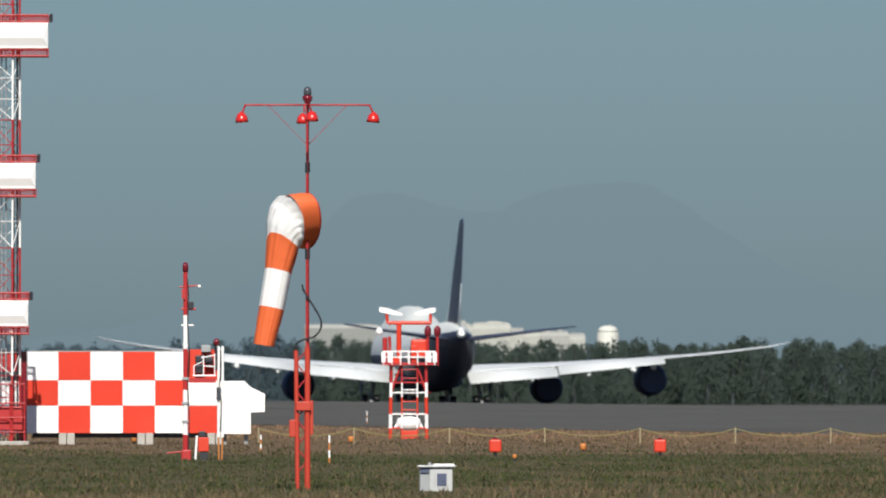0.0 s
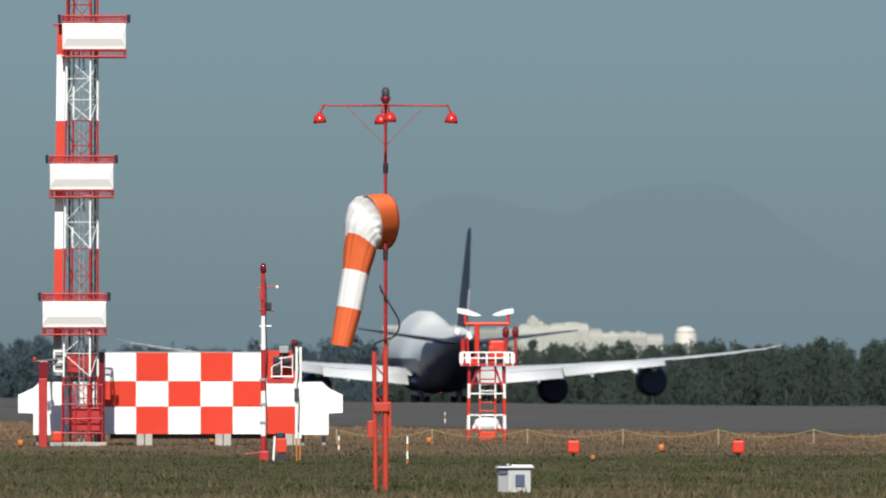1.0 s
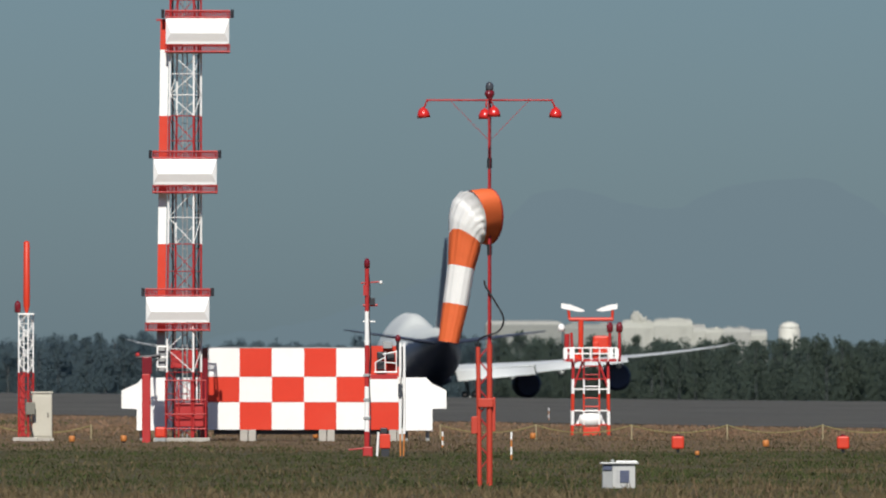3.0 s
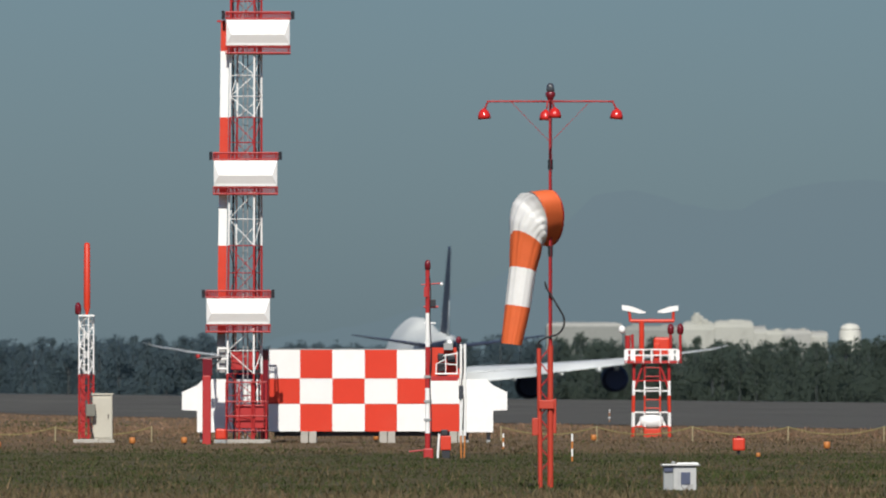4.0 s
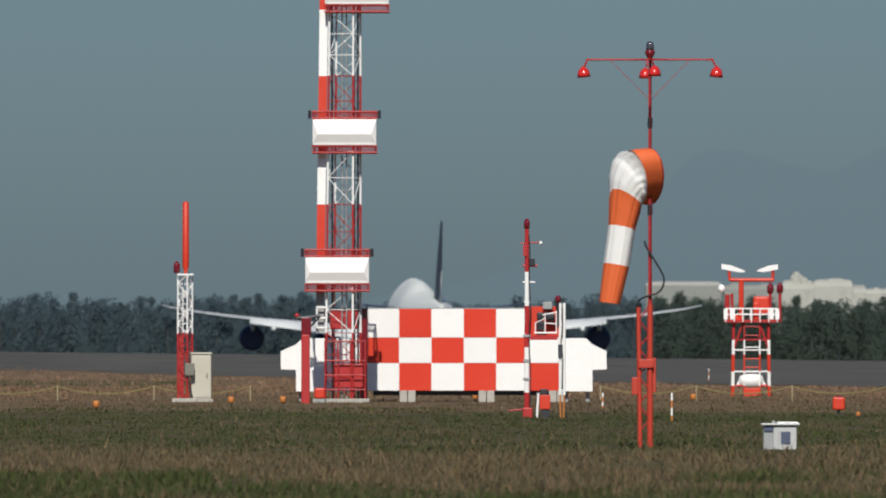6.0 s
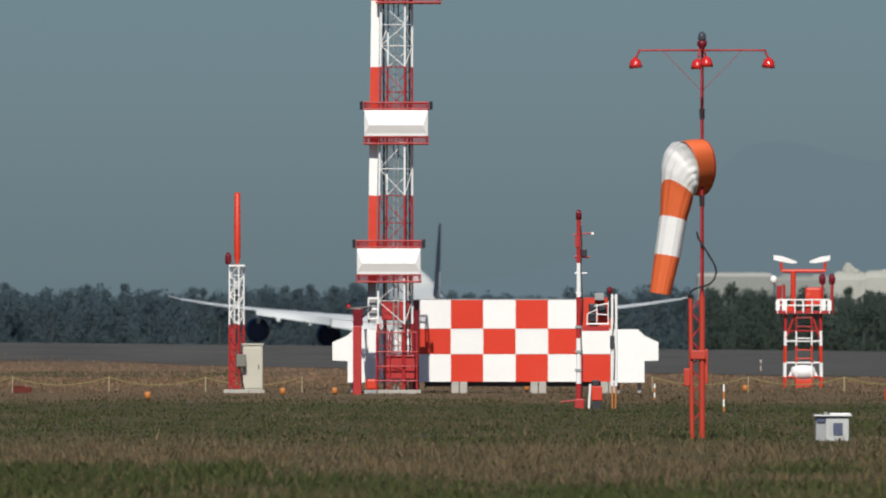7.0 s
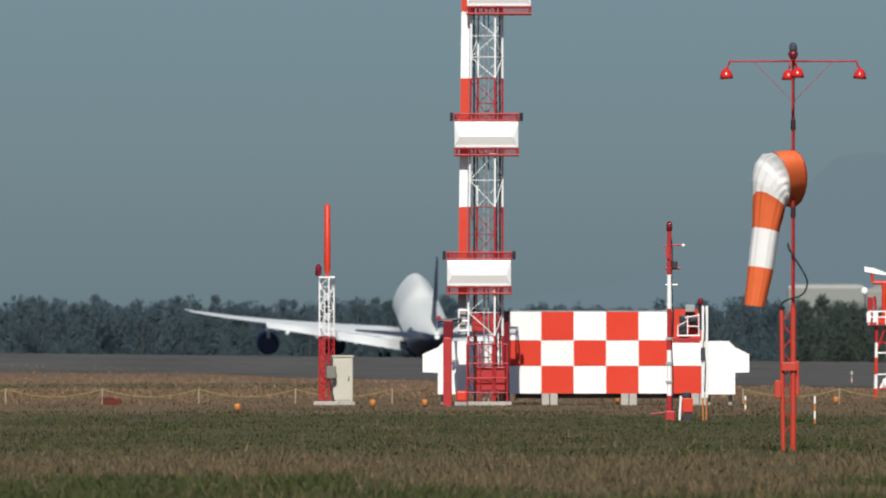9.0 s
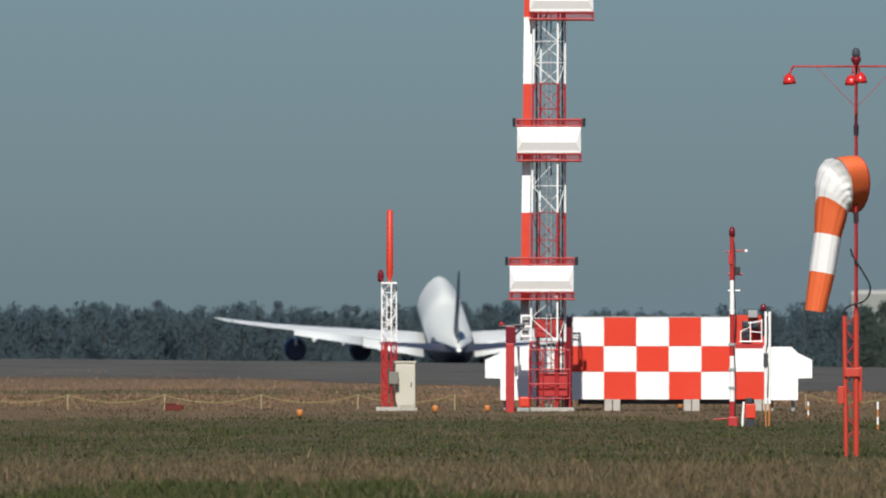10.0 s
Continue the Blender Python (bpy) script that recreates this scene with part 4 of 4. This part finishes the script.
def build_wind_cone():
    s = thing("windsock", SOCK_AT, "drooping orange and white banded windsock", "windsock")
    bm = bmesh.new()
    # the hoop that holds the mouth open, set askew on the mast
    hoop = [mouth_point(2 * math.pi * k / 28, 0.47, -0.02, 0.08, 4.606, 0, 31, 0.8) for k in range(29)]
    bent_tube(bm, hoop, 0.016)
    for q in (4.143, 5.050):
        tube(bm, (0, 0, q), (0, 0.1, q), 0.02)
    part("hoop", bm, CRIMSON, s, "steel hoop at the mouth")
    bm = bmesh.new()
    loft(bm, [[mouth_point(2 * math.pi * k / 40, r * (1 + 0.03 * noise.noise((3 * math.cos(2 * math.pi * k / 40), 3 * math.sin(2 * math.pi * k / 40), x * 2))), x, y, z, lean, turn, 0.8) for k in range(40)]
              for x, y, z, r, lean, turn in ((-0.02, 0.08, 4.606, 0.475, 0, 31), (-0.08, 0.05, 4.611, 0.474, 1, 29), (-0.16, 0.0, 4.606, 0.468, 3, 26), (-0.262, -0.04, 4.601, 0.455, 11, 24))], caps=False)
    part("mouth_band", bm, CLOTH_ORANGE, s, "orange mouth band of cloth")
    # the hanging sleeve turns on the mouth
    piv = Vector((-0.2, 0, 4.606))

    # centre x, y, z, radius, lean, turn
    knots = [(-0.252, -0.04, 4.601, 0.456, 11, 24), (-0.3, -0.05, 4.592, 0.445, 23, 20), (-0.35, -0.06, 4.53, 0.41, 40, 14), (-0.39, -0.06, 4.39, 0.355, 56, 8),
             (-0.405, -0.05, 4.200, 0.305, 66, 4), (-0.452, -0.05, 3.758, 0.232, 80, 0), (-0.53, -0.05, 3.105, 0.216, 82, 0), (-0.585, -0.05, 2.76, 0.192, 83, 0), (-0.635, -0.05, 2.447, 0.168, 84, 0)]

    def cloth_point(a, u):
        """A point of the sleeve at the angle a and the station u; the folds run down the cloth and gather under the bend."""
        k0 = min(int(u), len(knots) - 2)
        x, y, z, r, lean, turn = [p + (q - p) * (u - k0) for p, q in zip(knots[k0], knots[k0 + 1])]
        fold = min(1, u / 1.0)
        c, q = math.cos(a), math.sin(a)
        w = 1 + fold * (0.07 * noise.noise((c * 2.2, q * 2.2, 5 + u * 0.15)) + (0.11 if u < 4 else 0.07) * noise.noise((c * 6, q * 6, 5 + u * 0.13)) + (0.06 if u < 4.6 else 0.025) * noise.noise((c * 13, q * 13, 2 + u * 0.2)))
        return Vector(mouth_point(a, r * w, x, y, z, lean, turn, 0.8 * max(0, 1 - u / 1.5))) - piv

    def seam(a):
        """How much higher a seam sits on the side towards the field."""
        return max(0, -math.sin(a)) ** 0.7

    def band(u0, u1, w0=0.0, w1=0.0):
        n = max(6, int((u1 - u0) * 8))
        around = [2 * math.pi * k / 72 for k in range(72)]
        return loft(bmesh.new(), [[cloth_point(a, (u0 - w0 * seam(a)) * (1 - i / n) + (u1 - w1 * seam(a)) * i / n) for a in around] for i in range(n + 1)], caps=False)
    hang = part("hanging_sleeve", band(0, 4.15, 0, 0.75), CLOTH_WHITE, s, "white bent upper band of cloth", at=Matrix.Translation(piv))
    part("lower_band", band(4.15, 5.06, 0.75, 0.06), CLOTH_ORANGE, hang, "orange band of cloth")
    part("lower_band", band(5.06, 6.04, 0.06, 0.04), CLOTH_WHITE, hang, "white band of cloth")
    part("lower_band", band(6.04, 8, 0.04, 0), CLOTH_ORANGE, hang, "orange end band of cloth")
    return hang, piv


# ---- small things in the grass ----
def build_small():
    # louvred box
    t = thing("instrument_box", pose(4.433, 252.000, 0), "small white box with a blue panel and flat roof", "instrument box")
    # body darker than the front: the side's shade is painted in
    part("body", box(bmesh.new(), -0.28, 0.27, -0.22, 0.22, -0.02, 0.4, bevel=0.015), SHADED_GREY, t)
    front = part("front", box(bmesh.new(), -0.11, 0.27, -0.25, -0.223, -0.01, 0.385, bevel=0.01), material("off_white_paint", (0.46, 0.47, 0.46), 0.55, vary=0.1, size=0.3), t, "off-white front")
    part("panel", box(bmesh.new(), 0.01, 0.17, -0.266, -0.251, 0.09, 0.3, bevel=0.006), BLUE, front, "blue panel")
    part("strip", box(bmesh.new(), -0.04, -0.015, -0.262, -0.251, 0.08, 0.31), GALV, front)
    # added strip: bluish shade below the roof on the shaded side
    part("hood", box(bmesh.new(), -0.27, -0.12, -0.25, -0.222, 0.3, 0.39, bevel=0.01), BLUE, t, "dark blue strip for the shade under the roof")
    part("roof", box(bmesh.new(), -0.32, 0.33, -0.3, 0.27, 0.4, 0.435, bevel=0.012), GALV, t, "thin metal roof")
    part("knob", box(bmesh.new(), -0.14, -0.08, -0.1, 0.0, 0.435, 0.48, bevel=0.01), SHADED_GREY, t)
    part("rail", tube(bmesh.new(), (-0.05, -0.2, 0.447), (0.3, -0.2, 0.447), 0.014), WHITE, t)
    # rope fences
    def fence(xs, y, label):
        f = thing("rope_fence", pose(xs[0], y, 0), label, "fence")
        for x in xs:
            part("post", tube(bmesh.new(), (x - xs[0], 0, -0.05), (x - xs[0], 0, 0.5), 0.022), YELLOW, f)
        for a, b in zip(xs, xs[1:]):
            part("rope", bent_tube(bmesh.new(), [(a - xs[0] + (b - a) * k / 8, 0, 0.47 - 0.24 * (1 - (k / 4 - 1) ** 2)) for k in range(9)], 0.017), ROPE, f)
    fence([-11.47 - 3.07 * k for k in range(5, -2, -1)], 480.000, "low yellow post and rope fence")
    fence([2.755 + 3.07 * k for k in range(8)], 480.000 + 3, "low yellow post and slack rope fence")
    # edge markers
    def marker(x, y, size, mat, label, name="edge_marker"):
        m = thing(name, pose(x, y, 0), label, "marker", "field markers")
        if mat is RED:
            part("body", box(bmesh.new(), -0.16, 0.16, -0.13, 0.13, 0.1, 0.43, bevel=0.045), mat, m)
            part("lamp", turned(bmesh.new(), [(0.06, 0.43), (0.06, 0.46), (0.02, 0.48)], seg=10), LENS, m)
        else:
            part("body", turned(bmesh.new(), [(0.36 * size, 0.05), (0.55 * size, 0.07), (0.55 * size, 0.05 + 0.9 * size), (0.45 * size, 0.05 + 1.05 * size), (0.05, 0.05 + 1.1 * size)], seg=12), mat, m)
        part("stem", tube(bmesh.new(), (0, 0, -0.04), (0, 0, 0.11), 0.04), DARK, m)
    for x, y in ((8.339, 388), (12.603, 388)):
        marker(x, y, 0.26, RED, "boxy red-orange field marker")
    for x, y in [(-11.59, 418), (-8.49, 452), (-6.98, 455), (-3.3, 478), (-1.26, 485), (5.69, 480), (11.35, 415)]:
        marker(x, y, 0.17, AMBER, "small amber edge marker")
    marker(8.25, 362, 0.1, AMBER, "tiny amber marker low in the grass")
    # striped stakes
    for x, y in ((3.650, 350), (2.458, 420), (9.935, 770)):
        s = thing("stake", pose(x, y, 0), "thin white and orange stake in the grass", "stake", "stakes")
        hgt = 0.7 if y != 420 else 0.5
        for k in range(4):
            part("stripe", tube(bmesh.new(), (0, 0, -0.05 + k * hgt / 4), (0, 0, -0.05 + (k + 1) * hgt / 4), 0.024), WHITE if k % 2 else AMBER, s)
    b = thing("rusty_box", pose(-16.924, 470, 0), "low rusty red box lying in the grass", "box")
    part("body", box(bmesh.new(), -0.3, 0.27, -0.15, 0.15, 0.0, 0.21, bevel=0.03), material("rust", (0.12, 0.03, 0.024), 0.8), b)
    part("lid", box(bmesh.new(), -0.32, 0.05, -0.17, 0.17, 0.21, 0.25), material("rust_lid", (0.14, 0.05, 0.04), 0.8), b)


# ---- the airliner ----
def build_airliner():
    """Four engines, a humped upper deck; its origin lies on the ground between the main wheels, y ahead."""
    lifting = []
    t = thing("airliner", pose(25.05, 1481, 0, 0, 0, 4.0), "four-engined white airliner with navy belly and fin", "airliner")

    def ring(y, zc, rx, rz, hump=0.0, hw=2.6, n=64):
        out = []
        for k in range(n):
            a = 2 * math.pi * k / n
            x, z = rx * math.cos(a), zc + rz * math.sin(a)
            if hump and math.sin(a) > 0:
                x = x * (1 - (1 - hw / rx) * min(1, hump / 1.8) * math.sin(a) ** 3)
                z += hump * math.sin(a) ** 2
            out.append((x, y, z))
        return out
    stations = [(-37.5, 7.35, 0.25, 0.35, 0), (-36.5, 7.25, 0.55, 0.65, 0), (-33, 6.95, 1.15, 1.35, 0), (-29, 6.5, 1.85, 1.95, 0), (-24, 5.95, 2.6, 2.55, 0),
                (-18, 5.4, 3.1, 3.0, 0), (-12, 5.15, 3.25, 3.2, 0), (0, 5.1, 3.25, 3.25, 0), (5, 5.1, 3.25, 3.25, 0.4), (9, 5.1, 3.25, 3.25, 1.3),
                (13, 5.1, 3.25, 3.25, 1.65), (24, 5.1, 3.25, 3.25, 1.7), (29, 5.1, 3.2, 3.2, 1.5), (32, 5.0, 2.9, 2.9, 0.9), (34.5, 4.75, 2.2, 2.2, 0.2), (36.5, 4.4, 1.2, 1.3, 0), (37.5, 4.2, 0.25, 0.3, 0)]
    fine = []
    for p, q in zip(stations, stations[1:]):
        n = max(1, round((q[0] - p[0]) / 0.8))
        fine += [[a + (b - a) * k / n for a, b in zip(p, q)] for k in range(n)]
    bm = bmesh.new()
    loft(bm, [ring(*st) for st in fine + [list(stations[-1])]], index=lambda c: 1 if c.z < (6.6 if c.y < -16 else 5.0) + max(0, -c.y - 16) * 0.05 else 0)
    body = part("fuselage", bm, [PLANE_WHITE, HAZED_NAVY], t, "white humped fuselage with navy belly")
    part("tail_cap", turned(bmesh.new(), [(0.42, 0), (0.38, 0.25), (0.2, 0.5), (0.02, 0.55)], Matrix.Translation((0, -37.2, 7.33)) @ pose(0, 0, 0, 90)), PLANE_WHITE, body)
    part("tail_light", turned(bmesh.new(), [(0.02, 0), (0.16, 0.05), (0.16, 0.15), (0.02, 0.2)], Matrix.Translation((0, -37.7, 7.35)) @ pose(0, 0, 0, 90), 10), TAIL_LIGHT, body)
    part("belly_beacon", turned(bmesh.new(), [(0.2, 0), (0.2, -0.15), (0.05, -0.25)], Matrix.Translation((0, -2, 1.8)), 10), BEACON, body)
    bm = bmesh.new()
    loft(bm, [[(rx * math.cos(a), y, 2.7 + rz * math.sin(a)) for a in [2 * math.pi * k / 20 for k in range(20)]] for y, rx, rz in ((-9, 0.5, 0.3), (-6, 3.0, 1.0), (4, 3.6, 1.25), (11, 3.0, 1.0), (14, 0.5, 0.3))])
    part("belly_fairing", bm, HAZED_NAVY, body)

    def foil(chord, thick, n=7):
        """A flat aerofoil loop, (along, up), leading edge at 0."""
        xs = [0.5 - 0.5 * math.cos(math.pi * i / n) for i in range(n + 1)]
        half = [(x, thick * 2.6 * (0.32 * math.sqrt(x) - 0.15 * x - 0.17 * x ** 3)) for x in xs]
        return [(x * chord, z * chord) for x, z in half] + [(x * chord, -0.7 * z * chord) for x, z in half[-2:0:-1]]

    def surface(name, secs, mat, parent, label="", vertical=False):
        """secs: outward, leading edge y, height, chord, thickness."""
        rings = []
        for out, le, z, chord, th in secs:
            rings.append([((up, le - c, z + out) if vertical else (out, le - c, z + up)) for c, up in foil(chord, th)])
        return part(name, loft(bmesh.new(), rings), mat, parent, label)
    for s in (-1, 1):
        wing = surface("wing", [(s * 2.4, 13.5, 3.3, 16.5, 0.14), (s * 6.0, 10.4, 3.75, 13.2, 0.13), (s * 12.0, 5.6, 4.2, 9.2, 0.12), (s * 20.5, -1.2, 4.92, 6.4, 0.11), (s * 26, -5.8, 5.48, 4.9, 0.105), (s * 29, -8.3, 5.86, 4.2, 0.1), (s * 32.6, -12.0, 6.42, 2.6, 0.09), (s * 34.2, -14.6, 6.85, 0.9, 0.08)], WING_GREY, t, "pale grey swept wing")
        lifting.append((wing, s))
        # flaps let down behind the wing
        for a, b, za, zb, ya, yb, ca, cb in ((3.6, 12.4, 2.75, 3.35, -3.2, -3.4, 3.4, 2.8), (12.5, 22.5, 3.5, 4.45, -3.6, -8.4, 2.7, 1.9)):
            rings = []
            for x, z, y, c in ((a, za, ya, ca), (b, zb, yb, cb)):
                loop = foil(c, 0.12)
                rings.append([(s * x, y - u * math.cos(0.34) , z + 0.8 - u * math.sin(0.34) + v) for u, v in loop])
            part("flap", loft(bmesh.new(), rings), WING_GREY, wing, "flap let down for take-off")
        for x, y, z in ((6.5, -3.5, 2.65), (9.8, -4.0, 2.95), (15.3, -5.2, 3.55), (19.5, -7.6, 4.0)):
            bm = bmesh.new()
            turned(bm, [(0.03, 0), (0.3, 0.8), (0.4, 2.0), (0.34, 3.6), (0.03, 5.0)], Matrix.Translation((s * x, y - 2.2, z - 0.15)) @ pose(0, 0, 0, -83), 12)
            part("flap_fairing", bm, PLANE_WHITE, wing, "white flap track fairing")
        for x, y, z in ((12.3, 6.5, 2.1), (21.9, -0.6, 3.0)):
            m = Matrix.Translation((s * x, y, z)) @ pose(0, 0, 0, -90)
            en = part("engine", turned(bmesh.new(), [(1.2, -3.2), (1.42, -2.9), (1.6, -1.6), (1.56, 0.6), (1.4, 1.9), (1.34, 1.9), (1.2, 0.6), (0.05, 0.5)], m, 28), ENGINE_HAZED, t, "dark turbofan engine")
            part("core_cowl", turned(bmesh.new(), [(1.0, 0.4), (1.0, 1.6), (0.75, 3.0), (0.62, 3.0), (0.5, 2.0)], m, 22), ENGINE_HAZED, en)
            part("exhaust_plug", turned(bmesh.new(), [(0.42, 2.0), (0.36, 3.0), (0.02, 4.0)], m, 16), DARK, en)
            bm = bmesh.new()
            loft(bm, [[(s * x - 0.2, y + 2.0, z + 1.3), (s * x + 0.2, y + 2.0, z + 1.3), (s * x + 0.2, y - 4.5, z + 1.0), (s * x - 0.2, y - 4.5, z + 1.0)], [(s * x - 0.15, y - 0.5, z + 2.3), (s * x + 0.15, y - 0.5, z + 2.3), (s * x + 0.15, y - 6, z + 2.0), (s * x - 0.15, y - 6, z + 2.0)]], smooth=False)
            part("pylon", bm, WING_GREY, en)
        surface("tailplane", [(s * 0.9, -26.3, 6.75, 8.6, 0.1), (s * 6, -30.2, 7.45, 5.6, 0.1), (s * 11.1, -34.4, 8.15, 2.6, 0.09)], HAZED_NAVY, t, "dark swept tailplane")
    surface("fin", [(0, -20.5, 7.6, 14.5, 0.07), (1.3, -23.0, 7.6, 12.6, 0.08), (6.5, -29.0, 7.6, 8.4, 0.08), (10.4, -34.0, 7.6, 4.6, 0.08), (10.8, -34.9, 7.6, 3.4, 0.05)], HAZED_NAVY, t, "navy swept fin", vertical=True)
    surface("fin_root", [(-0.2, -17.0, 7.6, 9.0, 0.08), (1.2, -21.6, 7.6, 6.0, 0.09), (3.4, -25.0, 7.6, 3.0, 0.14)], PLANE_WHITE, t, "white fillet before the fin", vertical=True)

    surface("rudder_foot", [(0.2, -33.2, 7.6, 2.2, 0.3), (2.5, -34.6, 7.6, 1.4, 0.2), (4.6, -36.0, 7.6, 0.8, 0.14)], PLANE_WHITE, t, "white foot of the rudder", vertical=True)

    def wheel(parent, x, y, r):
        part("tyre", turned(bmesh.new(), [(0.2, -0.24), (r * 0.85, -0.24), (r, -0.14), (r, 0.14), (r * 0.85, 0.24), (0.2, 0.24)], Matrix.Translation((x, y, r)) @ pose(0, 0, 0, 0, 90), 18), BLACK, parent)
    for gx, gy in ((-5.5, 1.5), (5.5, 1.5), (-1.9, -1.5), (1.9, -1.5)):
        bm = bmesh.new()
        tube(bm, (gx, gy, 0.6), (gx * 0.92, gy + 0.3, 3.0), 0.2)
        tube(bm, (gx, gy - 0.9, 0.62), (gx, gy + 0.9, 0.62), 0.14)
        g = part("main_gear", bm, GALV, t)
        for dx in (-0.56, 0.56):
            for dy in (-0.75, 0.75):
                wheel(g, gx + dx, gy + dy, 0.62)
        part("gear_door", box(bmesh.new(), gx * 1.16 - 0.05, gx * 1.16 + 0.05, gy - 1.2, gy + 1.2, 1.3, 2.6), HAZED_NAVY, g)
    g = part("nose_gear", tube(bmesh.new(), (0, 28.0, 0.5), (0, 28.2, 2.6), 0.15), GALV, t)
    for dx in (-0.45, 0.45):
        wheel(g, dx, 28.0, 0.6)
    return t, lifting


build_ground()
build_apron()
build_runway()
build_mountains()
build_trees()
build_far_buildings()
plane, lifting = build_airliner()
build_tower()
build_red_post()
build_shelter()
build_sensor_pole()
build_work_frame()
build_mast()
build_light_tower()
build_wind_mast()
hang, hang_at = build_wind_cone()
build_small()
build_grass()

# seconds, metres across, metres ahead, degrees of nose-up
ROLL = [(0.0, 25.0, 1481, 0.3), (1.0, 19.35, 1554, 0.3), (2.0, 13.5, 1626, 0.3), (3.5, 4.4, 1733, 0.4), (4.5, -1.75, 1803, 0.6), (5.5, -8.1, 1872, 1.0), (6.2, -13.05, 1919, 1.7),
        (7.0, -18.8, 1972, 2.8), (7.5, -22.45, 2004, 3.6), (8.0, -25.95, 2037, 4.4), (8.5, -29.4, 2070, 5.1), (9.0, -32.7, 2102, 5.8), (9.5, -36.1, 2134, 6.4), (10.0, -39.4, 2165, 7.2)]
# seconds, degrees by which the wings bend up as they take the weight
LIFT = [(0.0, 0.0), (3.5, 0.3), (5.5, 0.9), (7.5, 2.7), (9.0, 4.0), (10.0, 4.4)]
# seconds, degrees by which the sleeve swings out
SWING = [(0.0, 3.1), (0.5, 3.7), (1.0, 3.5), (1.5, 3.6), (2.0, 3.5), (2.8, 2.2), (3.5, 1.15), (4.0, 0.85), (4.5, 0.4), (5.0, 1.0), (5.5, 1.15), (6.3, 1.8), (7.0, 2.2), (7.5, 1.6),
         (8.0, 1.6), (8.5, 1.5), (9.0, 0.55), (9.5, 0.65), (10.0, 1.6)]


def motions():
    walk(plane, [(t, pose(x + 0.03 * t, y, 0, 0, 0, 4.0 - 0.05 * t) @ pose(0, 0, 0, up, max(0, 0.55 - 0.08 * t), 0)) for t, x, y, up in ROLL])
    for ob, side in lifting:
        walk(ob, [(t, Matrix.Translation((3 * side, 0, 3.5)) @ pose(0, 0, 0, 0, -side * a, 0) @ Matrix.Translation((-3 * side, 0, -3.5))) for t, a in LIFT])
    walk(hang, [(t, Matrix.Translation(hang_at) @ pose(0, 0, 0, 0, a, 0)) for t, a in SWING])


motions()
